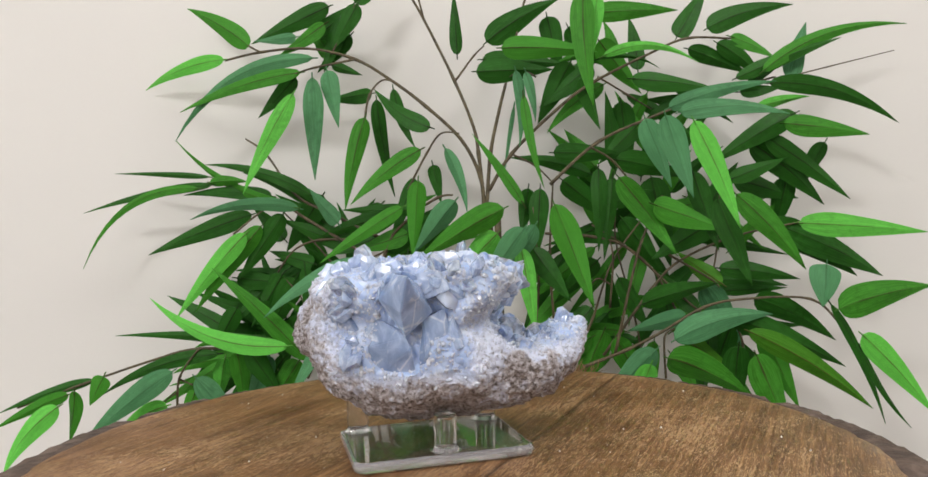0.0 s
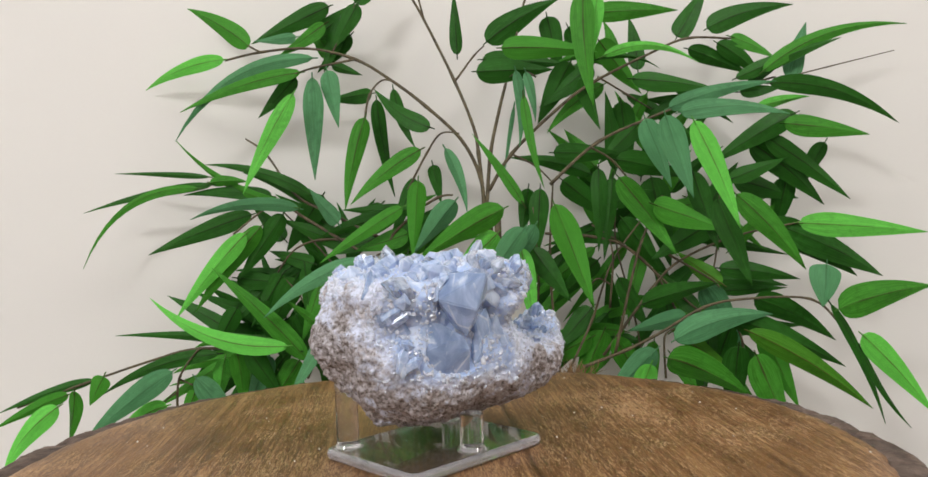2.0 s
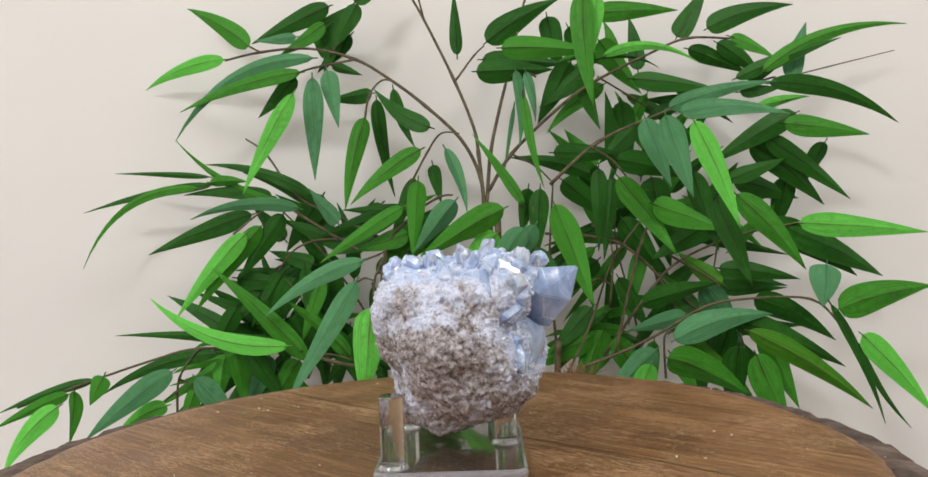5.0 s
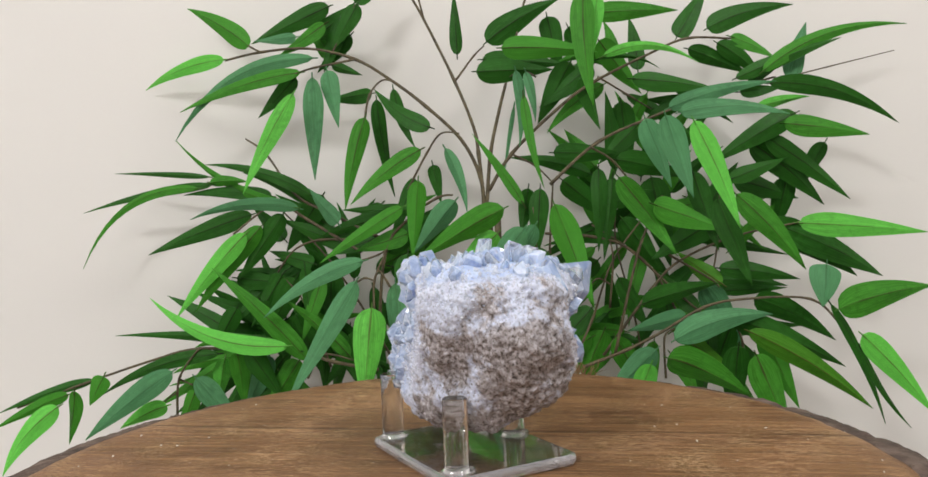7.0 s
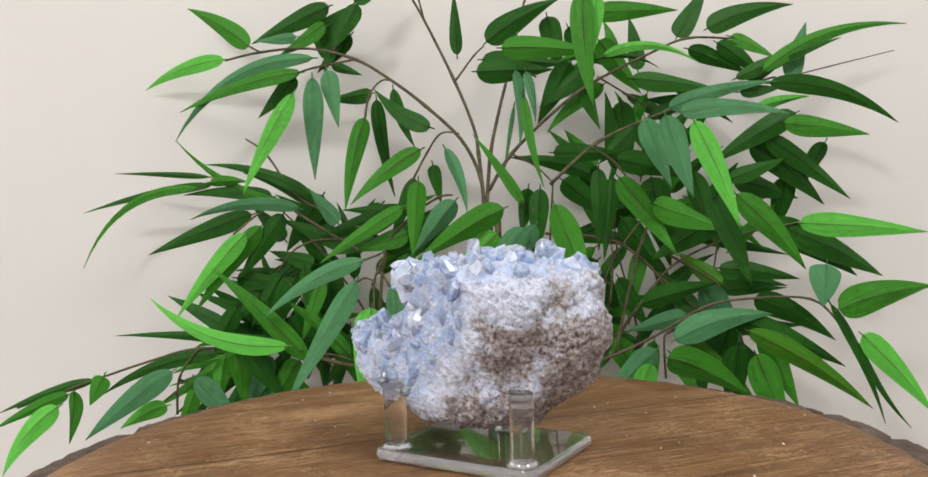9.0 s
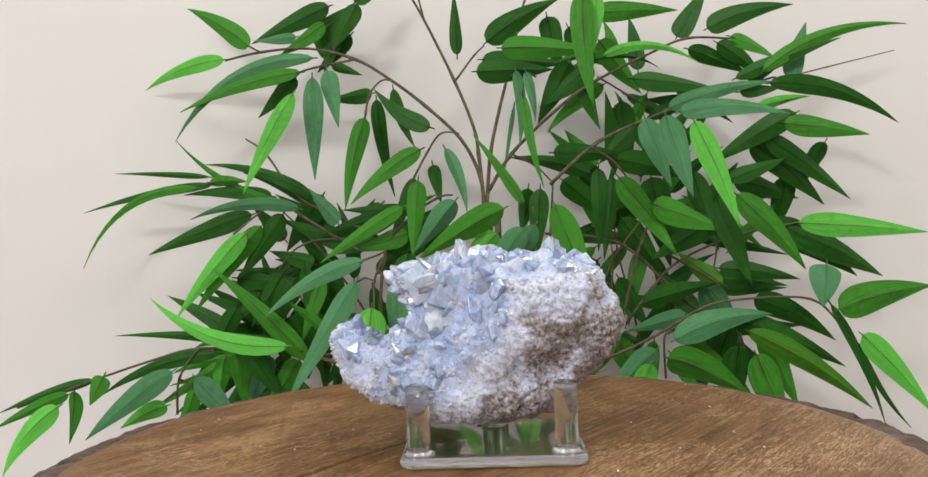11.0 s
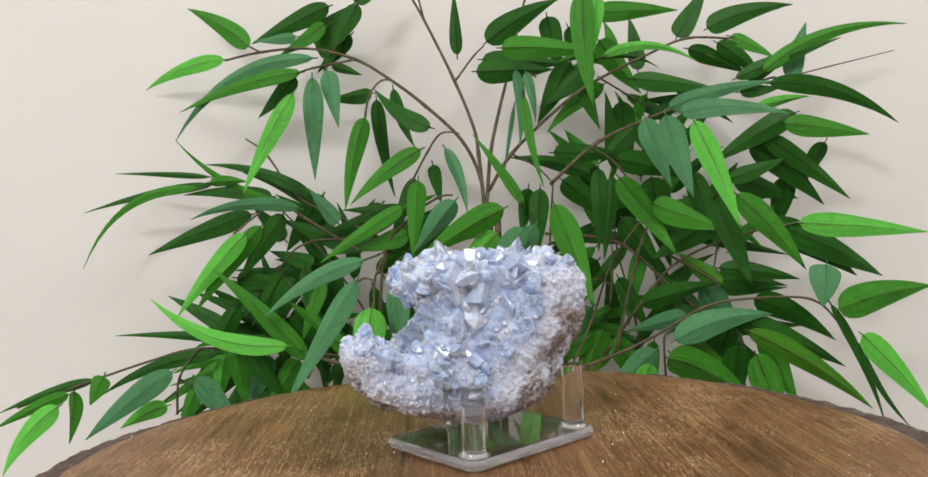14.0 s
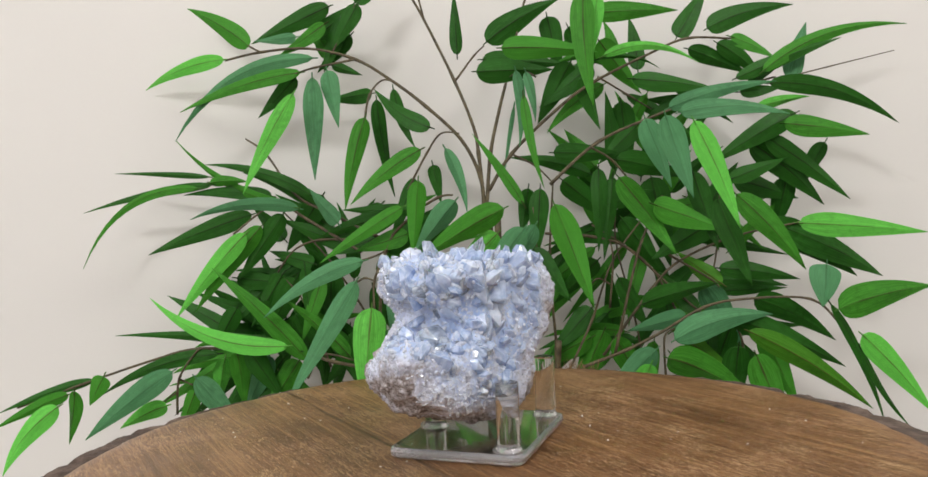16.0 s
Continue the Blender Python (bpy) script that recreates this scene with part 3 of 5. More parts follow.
ROCK_P, rock_quads, ROCK_N, ROCK_BLUE, ROCK_CRUST = rock_data()
cluster = tagged(new("crystal_cluster"), "pale blue celestite crystal cluster on rough brown-white rock", "mineral specimen")
rock_mesh = bpy.data.meshes.new("rock")
rock_mesh.from_pydata(ROCK_P, [], rock_quads)
rock_mesh.materials.append(ROCK)
rock_mesh.polygons.foreach_set("use_smooth", np.ones(len(rock_quads), bool))
for name, values in (("blue", ROCK_BLUE), ("crust", ROCK_CRUST)):
    layer = rock_mesh.attributes.new(name, "FLOAT", "POINT")
    layer.data.foreach_set("value", values.astype(np.float32))
rock = new("rock", rock_mesh)
rock.parent = cluster
tagged(rock, "rough pitted brown and white host rock")


def crystal_bmesh(rng, bm=None, m=Matrix(), tip=0.30):
    """A unit crystal along z from -0.35 to 1: a flattened prism with an uneven chisel end."""
    bm = bm or bmesh.new()
    sides = 6
    squash = rng.uniform(0.60, 0.95)
    angles = [radians(60 * i + rng.uniform(-12, 12)) for i in range(sides)]
    foot = [bm.verts.new(m @ Vector((0.42 * math.cos(a), 0.42 * squash * math.sin(a), -0.35))) for a in angles]
    lean = rng.uniform(-0.16, 0.16)
    neck = [bm.verts.new(m @ Vector((0.5 * math.cos(a), 0.5 * squash * math.sin(a), 1 - tip + lean * math.cos(a) + rng.uniform(-0.08, 0.08)))) for a in angles]
    e = rng.uniform(0.08, 0.30)
    q = rng.uniform(-0.12, 0.12)
    ends = [bm.verts.new(m @ Vector((e, q, 1.0))), bm.verts.new(m @ Vector((-e, q, 1.0 - rng.uniform(0, 0.10))))]
    for i in range(sides):
        bm.faces.new((foot[i], foot[(i + 1) % sides], neck[(i + 1) % sides], neck[i]))
    top = [ends[0], ends[0], ends[1], ends[1], ends[1], ends[0]]
    for i in range(sides):
        j = (i + 1) % sides
        vs = [neck[i], neck[j], top[j]] + ([top[i]] if top[i] is not top[j] else [])
        bm.faces.new(vs)
    bm.faces.new(list(reversed(foot)))
    return bm


crystal_rng = random.Random(11)
SHAPES = {}
for key, mat in (("blue", BLUE), ("ice", ICE), ("clear", CLEAR)):
    SHAPES[key] = []
    for number in range(10):
        shape = crystal_bmesh(crystal_rng, tip=(0.16, 0.24, 0.34)[number % 3])
        bmesh.ops.recalc_face_normals(shape, faces=shape.faces[:])
        bmesh.ops.bevel(shape, geom=shape.edges[:], offset=0.016, segments=1, affect="EDGES")
        SHAPES[key].append(mesh_of(shape, "crystal", mat))


def crystal(base, tip, width, key="blue", label="", flat=1.0):
    base, tip = Vector(base), Vector(tip)
    way = tip - base
    ob = new("crystal", crystal_rng.choice(SHAPES[key]))
    ob.parent = cluster
    turn = way.to_track_quat("Z", "Y") @ Euler((0, 0, crystal_rng.uniform(0, 6.3))).to_quaternion()
    ob.matrix_basis = Matrix.LocRotScale(base, turn, (width, width * flat, way.length))
    return tagged(ob, label)


def block(corners, material, label="", bevel=0.0005):
    """A great blocky crystal: flat faces between its corners, the edges slightly worn."""
    bm = bmesh.new()
    for c in corners:
        bm.verts.new(c)
    bmesh.ops.convex_hull(bm, input=bm.verts[:])
    bmesh.ops.delete(bm, geom=[v for v in bm.verts if not v.link_faces], context="VERTS")
    bmesh.ops.dissolve_limit(bm, angle_limit=radians(7), verts=bm.verts[:], edges=bm.edges[:])
    bmesh.ops.recalc_face_normals(bm, faces=bm.faces[:])
    bmesh.ops.bevel(bm, geom=bm.edges[:], offset=bevel, segments=2, affect="EDGES")
    return part("crystal", bm, material, cluster, label)


# the great crystals of the open front
block(((-0.0417, -0.0648, 0.0989), (-0.0370, -0.0600, 0.0900), (-0.0527, -0.0412, 0.0857), (-0.0444, -0.0600, 0.0809), (-0.0405, -0.0480, 0.0665),
       (-0.0247, -0.0439, 0.0778), (-0.0470, -0.0270, 0.0985), (-0.0270, -0.0300, 0.0900), (-0.0350, -0.0200, 0.0740)), GREAT, "large wedge-shaped blue crystal jutting out")
block(((-0.0544, -0.0325, 0.0773), (-0.0614, -0.0280, 0.0713), (-0.0400, -0.0455, 0.0665), (-0.0620, -0.0345, 0.0600), (-0.0375, -0.0470, 0.0600),
       (-0.0575, -0.0350, 0.0440), (-0.0340, -0.0420, 0.0420), (-0.0400, -0.0150, 0.0450), (-0.0400, -0.0150, 0.0750)), GREAT, "large blocky blue crystal with a flat face")
block(((-0.0300, -0.0430, 0.0740), (-0.0180, -0.0400, 0.0790), (-0.0130, -0.0420, 0.0620), (-0.0300, -0.0470, 0.0560), (-0.0180, -0.0450, 0.0470),
       (-0.0340, -0.0430, 0.0460), (-0.0200, -0.0150, 0.0760), (-0.0200, -0.0150, 0.0480)), GREAT)
block(((-0.0640, -0.0210, 0.0900), (-0.0520, -0.0300, 0.0880), (-0.0640, -0.0260, 0.0780), (-0.0520, -0.0320, 0.0760), (-0.0660, -0.0240, 0.0730),
       (-0.0480, -0.0080, 0.0900), (-0.0480, -0.0080, 0.0720)), BLUE)
block(((-0.0180, -0.0420, 0.0960), (-0.0060, -0.0440, 0.0900), (-0.0040, -0.0420, 0.0740), (-0.0180, -0.0440, 0.0800), (-0.0260, -0.0380, 0.0900),
       (-0.0120, -0.0150, 0.0980), (-0.0120, -0.0150, 0.0740)), BLUE)
block(((-0.0660, -0.0300, 0.0560), (-0.0610, -0.0345, 0.0540), (-0.0600, -0.0360, 0.0470), (-0.0665, -0.0310, 0.0460), (-0.0560, -0.0180, 0.0560), (-0.0560, -0.0180, 0.0460)), CLEAR, "small glassy cube crystal")


def chunk(x, y, z, size, material, seed):
    """A blocky crystal half grown into the rest: a skewed, tilted box."""
    rng = random.Random(seed)
    turn = Euler((rng.uniform(-0.6, 0.6), rng.uniform(-0.6, 0.6), rng.uniform(0, 3))).to_matrix()
    long = Vector((rng.uniform(0.75, 1.1), rng.uniform(0.6, 0.95), rng.uniform(0.8, 1.2))) * size * 0.8
    corners = []
    for sx, sy, sz in itertools.product((-1, 1), repeat=3):
        taper = 1.0 if sz < 0 else rng.uniform(0.55, 0.95)
        q = Vector((sx * long.x * taper, sy * long.y * taper, sz * long.z * rng.uniform(0.8, 1.1)))
        corners.append(Vector((x, y, z)) + turn @ q)
    return block(corners, material)


for number, (x, y, z, size) in enumerate(((-0.071, -0.013, 0.090, 0.011), (-0.067, -0.020, 0.075, 0.012), (-0.052, -0.024, 0.092, 0.012),
                                          (-0.020, -0.033, 0.092, 0.012), (-0.008, -0.035, 0.082, 0.012), (-0.014, -0.036, 0.064, 0.010))):
    chunk(x, y, z, size, BULK, number)
for number, (x, y, z, size) in enumerate(((0.020, 0.016, 0.091, 0.012), (0.004, 0.021, 0.086, 0.012), (-0.010, 0.020, 0.091, 0.011), (0.022, 0.006, 0.080, 0.009), (0.022, -0.010, 0.092, 0.009), (0.012, -0.028, 0.086, 0.011))):
    chunk(x, y, z, size, PALE, 40 + number)
# crystals round the wedge and along the front of the ridge
for base, tip, wide in (((-0.048, -0.016, 0.080), (-0.057, -0.030, 0.0985), 0.015), ((-0.040, -0.014, 0.082), (-0.044, -0.027, 0.1045), 0.016), ((-0.030, -0.016, 0.082), (-0.031, -0.030, 0.1035), 0.016),
                        ((-0.020, -0.016, 0.080), (-0.018, -0.034, 0.1030), 0.017), ((-0.012, -0.020, 0.075), (-0.009, -0.040, 0.0930), 0.018), ((-0.060, -0.012, 0.078), (-0.067, -0.020, 0.0955), 0.012),
                        ((-0.036, -0.006, 0.088), (-0.038, -0.009, 0.1070), 0.012), ((-0.024, -0.004, 0.088), (-0.023, -0.006, 0.1080), 0.014), ((-0.012, -0.002, 0.088), (-0.010, 0.000, 0.1080), 0.015),
                        ((-0.020, 0.008, 0.084), (-0.022, 0.014, 0.1060), 0.013), ((-0.034, 0.004, 0.084), (-0.038, 0.008, 0.1060), 0.012), ((-0.066, -0.002, 0.082), (-0.071, -0.003, 0.1000), 0.011)):
    crystal(base, tip, wide, "blue")
crystal((-0.0050, -0.0130, 0.0900), (0.0002, -0.0181, 0.1137), 0.0105, "clear", "clear standing crystal point", 0.8)
crystal((-0.0480, -0.0070, 0.0880), (-0.0564, -0.0043, 0.1128), 0.0125, "clear", "clear standing crystal point", 0.8)
crystal((0.0220, -0.0040, 0.0880), (0.0396, -0.0032, 0.0995), 0.0100, "clear")
crystal((0.0230, -0.0080, 0.0880), (0.0408, -0.0102, 0.0856), 0.0090, "clear")
crystal((0.0240, -0.0070, 0.0520), (0.0290, -0.0050, 0.0680), 0.0180, "clear", "glassy block in the pocket")
crystal((0.0560, -0.0060, 0.0560), (0.0624, -0.0062, 0.0712), 0.0100, "blue")


def place_crystals():
    """Crystals over the crystal side: grown together and standing out a little; the small ones join one crust."""
    rng = random.Random(23)
    idx = [i for i in range(len(ROCK_P)) if ROCK_BLUE[i] > 0.62]
    pools = {
        "ridge": [i for i in idx if ROCK_P[i][2] > 0.088],
        "front": [i for i in idx if ROCK_P[i][1] < -0.014 and ROCK_P[i][2] < 0.094 and (ROCK_P[i][2] > 0.086 or ROCK_P[i][0] < -0.063)],
        "pocket": [i for i in idx if 0.008 < ROCK_P[i][0] < 0.052 and ROCK_P[i][2] < 0.074],
        "lobe": [i for i in idx if ROCK_P[i][0] > 0.045],
        "back": [i for i in idx if ROCK_P[i][1] > 0.0 and ROCK_P[i][2] < 0.094],
        "hang": [i for i in idx if ROCK_P[i][0] > 0.010 and ROCK_P[i][2] > 0.074],
    }
    rim = [i for i in range(len(ROCK_P)) if 0.25 < ROCK_BLUE[i] < 0.8]
    frost = [i for i in range(len(ROCK_P)) if ROCK_CRUST[i] > 0.75]
    sizes = {"ridge": (0.012, 0.021, 0.45, 0.80, 0.62), "front": (0.012, 0.020, 0.6, 0.9, 0.74), "pocket": (0.007, 0.014, 0.6, 1.0, 0.60),
             "lobe": (0.005, 0.010, 0.6, 1.0, 0.62), "back": (0.011, 0.021, 0.7, 1.1, 0.82), "hang": (0.010, 0.017, 0.7, 1.0, 0.78)}
    mixes = {"ridge": ("blue", "blue", "ice", "clear"), "front": ("blue",), "pocket": ("blue", "blue", "clear"), "lobe": ("ice", "blue"),
             "back": ("ice", "blue", "blue"), "hang": ("ice", "ice", "blue", "clear")}
    heart = Vector((-0.010, -0.006, 0.050))
    jobs = ["ridge"] * 66 + ["front"] * 22 + ["pocket"] * 36 + ["lobe"] * 22 + ["back"] * 34 + ["hang"] * 38
    for kind in jobs:
        i = rng.choice(pools[kind])
        p, n = Vector(ROCK_P[i]), Vector(ROCK_N[i])
        short, tall, thin, thick, sunk = sizes[kind]
        way = n * 0.9 + (p - heart).normalized() * 0.35 + Vector((rng.gauss(0, 0.28), rng.gauss(0, 0.28), rng.gauss(0.05, 0.28)))
        way.normalize()
        if way.dot(n) < 0.8:
            way = (way + n * 1.2).normalized()
        length = rng.uniform(short, tall)
        width = length * rng.uniform(thin, thick)
        base = p - way * length * sunk
        tip = base + way * length
        if tip.z > 0.1085:
            base.z -= tip.z - 0.1085
            tip = base + way * length
        key, flat = rng.choice(mixes[kind]), rng.uniform(0.7, 1.0)
        # a crystal is rooted in the rock
        if rock_field(np.array([base]))[0] < -0.001:
            crystal(base, tip, width, key, flat=flat)
        else:
            crystal_rng.choice(SHAPES[key]), crystal_rng.uniform(0, 6.3)
    druse = bmesh.new()
    for pool, count, small, large in ((rim, 800, 0.0012, 0.0032), (frost, 4200, 0.0008, 0.0020), (idx, 800, 0.0012, 0.0040)):
        for _ in range(count):
            i = rng.choice(pool)
            p, n = Vector(ROCK_P[i]), Vector(ROCK_N[i])
            way = (n + Vector((rng.gauss(0, 0.45), rng.gauss(0, 0.45), rng.gauss(0, 0.45)))).normalized()
            length = rng.uniform(small, large)
            width = length * rng.uniform(0.55, 1.0)
            m = Matrix.LocRotScale(p - way * length * 0.5, way.to_track_quat("Z", "Y") @ Euler((0, 0, rng.uniform(0, 6))).to_quaternion(), (width, width, length))
            crystal_bmesh(rng, druse, m)
    bmesh.ops.recalc_face_normals(druse, faces=druse.faces[:])
    tagged(part("druse", druse, FROST, cluster, "crust of tiny frosted crystals"), kind="stuff")


place_crystals()

# ---------------- the plant ----------------
plant = tagged(new("artificial_bamboo"), "artificial bamboo plant with long green cloth leaves", "artificial plant")
leaf_rng = random.Random(3)


def twig(radius, *points):
    """A jointed stem through the points, thinning to its end."""
    bm = bmesh.new()
    pts = [Vector(p) for p in points]
    line = []
    for i in range(len(pts) - 1):
        a, b, c, d = pts[max(i - 1, 0)], pts[i], pts[i + 1], pts[min(i + 2, len(pts) - 1)]
        for k in range(5):
            t = k / 5
            line.append(0.5 * (2 * b + (c - a) * t + (2 * a - 5 * b + 4 * c - d) * t * t + (3 * b - a - 3 * c + d) * t ** 3))
    line.append(pts[-1])
    rings = []
    for i, p in enumerate(line):
        way = (line[min(i + 1, len(line) - 1)] - line[max(i - 1, 0)]).normalized()
        side = way.cross(Vector((0, 1, 0))).normalized()
        other = way.cross(side)
        knot = 1.28 if i % 10 == 5 else 1.0
        r = radius * 0.80 * knot * (1.0 - 0.45 * i / len(line))
        rings.append([bm.verts.new(p + r * (side * math.cos(a) + other * math.sin(a))) for a in [2 * math.pi * j / 7 for j in range(7)]])
    for a, b in zip(rings, rings[1:]):
        for j in range(7):
            bm.faces.new((a[j], a[(j + 1) % 7], b[(j + 1) % 7], b[j]))
    bm.faces.new(rings[0])
    bm.faces.new(list(reversed(rings[-1])))
    bmesh.ops.recalc_face_normals(bm, faces=bm.faces[:])
    return part("stem", bm, TWIG, plant, smooth=True)


def leaf(base, tip, width, shade, arch=0.0):
    """One cloth leaf from its stalk end to its point, folded a little along the midrib."""
    base, tip = Vector(base), Vector(tip)
    run = tip - base
    up = Vector((-run.z, 0, run.x)).normalized()
    if up.z < 0:
        up = -up
    roll = leaf_rng.uniform(-0.45, 0.45)
    fold = leaf_rng.uniform(0.14, 0.42)
    curl = leaf_rng.uniform(-0.05, 0.05) * run.length
    blunt = leaf_rng.uniform(0.16, 0.30)
    rows, cols = 14, 5
    bm = bmesh.new()
    uv = bm.loops.layers.uv.new("UVMap")
    sheets = []
    for side in (0, 1):
        grid = []
        for i in range(rows):
            s = (i / (rows - 1)) ** 1.35
            q = base + run * s + up * (arch * 4 * s * (1 - s)) + Vector((0, curl * 4 * s * (1 - s), 0))
            tangent = (run + up * arch * 4 * (1 - 2 * s)).normalized()
            across = tangent.cross(Vector((0, -1, 0))).normalized()
            across = Matrix.Rotation(roll * (0.6 + 0.6 * s), 3, tangent) @ across
            face = tangent.cross(across)
            shape = math.sqrt(max(0.004, 1 - (1 - min(1.0, s / blunt)) ** 2)) * (1 - max(0.0, (s - 0.24) / 0.76) ** 1.5)
            w = max(0.0004, width * shape) * 0.47
            row = []
            for j in range(cols):
                c = 2 * j / (cols - 1) - 1
                drop = fold * w * abs(c) + 0.04 * w * math.sin(9 * s + 3 * c)
                row.append((bm.verts.new(q + across * (w * c) + face * (drop + side * 0.0004)), (j / (cols - 1), s)))
            grid.append(row)
        sheets.append(grid)
    def quad(vs):
        f = bm.faces.new([v for v, _ in vs])
        f.smooth = True
        for loop, (_, tc) in zip(f.loops, vs):
            loop[uv].uv = tc
    for g, flip in ((sheets[0], False), (sheets[1], True)):
        for i in range(rows - 1):
            for j in range(cols - 1):
                vs = [g[i][j], g[i][j + 1], g[i + 1][j + 1], g[i + 1][j]]
                quad(vs[::-1] if flip else vs)
    a, b = sheets
    rim = [(i, 0) for i in range(rows)] + [(rows - 1, j) for j in range(1, cols)] + [(i, cols - 1) for i in range(rows - 2, -1, -1)] + [(0, j) for j in range(cols - 2, 0, -1)]
    for k in range(len(rim)):
        (i, j), (m, n) = rim[k], rim[(k + 1) % len(rim)]
        quad([a[i][j], a[m][n], b[m][n], b[i][j]])
    # the short stalk
    stalk = -(run + up * arch * 4).normalized()
    side = stalk.cross(Vector((0, 1, 0))).normalized()
    ends = []
    for k, thick in ((-0.004, 0.0009), (0.003, 0.0008), (0.005, 0.0007)):
        ends.append([bm.verts.new(base + stalk * k + thick * (side * math.cos(a) + Vector((0, 1, 0)) * math.sin(a))) for a in (0.3, 2.4, 4.5)])
    for e0, e1 in zip(ends, ends[1:]):
        for k in range(3):
            quad([(e0[k], (0.5, 0.02)), (e0[(k + 1) % 3], (0.5, 0.02)), (e1[(k + 1) % 3], (0.5, 0.02)), (e1[k], (0.5, 0.02))])
    for g in sheets:
        for i in range(rows - 1):
            for j in (0, cols // 2, cols - 1):
                for e in g[i][j][0].link_edges:
                    if e.other_vert(g[i][j][0]) is g[i + 1][j][0]:
                        e.smooth = False
    return part("leaf", bm, LEAF[shade], plant)


# upper spray, arching to the west
twig(0.0026, (0.021, 0.34, 0.133), (0.019, 0.347, 0.166), (0.001, 0.354, 0.205), (-0.034, 0.36, 0.241), (-0.069, 0.367, 0.27), (-0.106, 0.373, 0.294), (-0.155, 0.379, 0.308), (-0.206, 0.384, 0.307), (-0.245, 0.39, 0.301))
twig(0.0016, (-0.054, 0.341, 0.156), (-0.034, 0.339, 0.191), (-0.019, 0.336, 0.21), (-0.001, 0.332, 0.209))
twig(0.0016, (-0.095, 0.343, 0.226), (-0.089, 0.344, 0.252), (-0.076, 0.344, 0.266), (-0.064, 0.344, 0.264))
twig(0.0014, (-0.201, 0.365, 0.303), (-0.21, 0.365, 0.308), (-0.214, 0.365, 0.311))
twig(0.0016, (-0.105, 0.365, 0.292), (-0.145, 0.354, 0.283), (-0.162, 0.344, 0.276))
twig(0.0015, (-0.132, 0.385, 0.302), (-0.111, 0.381, 0.339), (-0.104, 0.376, 0.351))
leaf((-0.218, 0.385, 0.314), (-0.291, 0.416, 0.364), 0.024, "mid", 0.003)
leaf((-0.245, 0.385, 0.301), (-0.353, 0.449, 0.283), 0.019, "bright", 0.005)
leaf((-0.131, 0.376, 0.35), (-0.215, 0.385, 0.316), 0.023, "deep", 0.002)
leaf((-0.162, 0.355, 0.315), (-0.202, 0.345, 0.31), 0.013, "sage", 0.000)
leaf((-0.144, 0.345, 0.291), (-0.299, 0.383, 0.217), 0.017, "sage", 0.025)
leaf((-0.157, 0.344, 0.277), (-0.289, 0.373, 0.246), 0.017, "mid", 0.007)
leaf((-0.168, 0.374, 0.278), (-0.211, 0.383, 0.238), 0.019, "deep", 0.000)
leaf((-0.155, 0.293, 0.248), (-0.2, 0.271, 0.155), 0.021, "bright", 0.003)
leaf((-0.142, 0.324, 0.268), (-0.141, 0.311, 0.167), 0.022, "sage", 0.000)
leaf((-0.129, 0.334, 0.276), (-0.118, 0.323, 0.218), 0.021, "sage", 0.000)
leaf((-0.136, 0.376, 0.332), (-0.188, 0.385, 0.302), 0.020, "mid", 0.000)
leaf((-0.101, 0.376, 0.351), (-0.132, 0.385, 0.305), 0.021, "deep", 0.000)
leaf((-0.121, 0.386, 0.339), (-0.14, 0.384, 0.284), 0.022, "deep", 0.000)
leaf((-0.132, 0.385, 0.291), (-0.1, 0.384, 0.279), 0.011, "deep", 0.000)
leaf((-0.088, 0.354, 0.255), (-0.138, 0.376, 0.254), 0.018, "deep", 0.000)
leaf((-0.029, 0.323, 0.215), (-0.083, 0.334, 0.256), 0.020, "deep", -0.005)
leaf((-0.065, 0.344, 0.257), (-0.045, 0.342, 0.197), 0.014, "deep", -0.003)
leaf((-0.082, 0.343, 0.247), (-0.069, 0.361, 0.15), 0.016, "deep", -0.002)
leaf((-0.092, 0.323, 0.227), (-0.113, 0.311, 0.137), 0.019, "mid", 0.003)
leaf((-0.038, 0.302, 0.192), (-0.105, 0.291, 0.142), 0.019, "mid", 0.004)
leaf((-0.015, 0.322, 0.194), (0.004, 0.31, 0.131), 0.014, "sage", 0.003)
leaf((-0.028, 0.332, 0.179), (-0.021, 0.331, 0.14), 0.014, "deep", 0.000)
leaf((-0.042, 0.311, 0.163), (-0.05, 0.309, 0.087), 0.020, "mid", 0.000)
leaf((-0.007, 0.301, 0.142), (-0.049, 0.311, 0.093), 0.025, "sage", 0.000)
leaf((0, 0.385, 0.297), (-0.001, 0.386, 0.364), 0.015, "deep", 0.000)
leaf((0.06, 0.331, 0.137), (0.012, 0.342, 0.209), 0.012, "mid", 0.002)
leaf((-0.147, 0.385, 0.321), (-0.102, 0.396, 0.358), 0.021, "deep", 0.000)
leaf((-0.132, 0.395, 0.3), (-0.164, 0.408, 0.351), 0.022, "mid", 0.000)
leaf((-0.112, 0.395, 0.324), (-0.151, 0.407, 0.288), 0.020, "deep", 0.000)
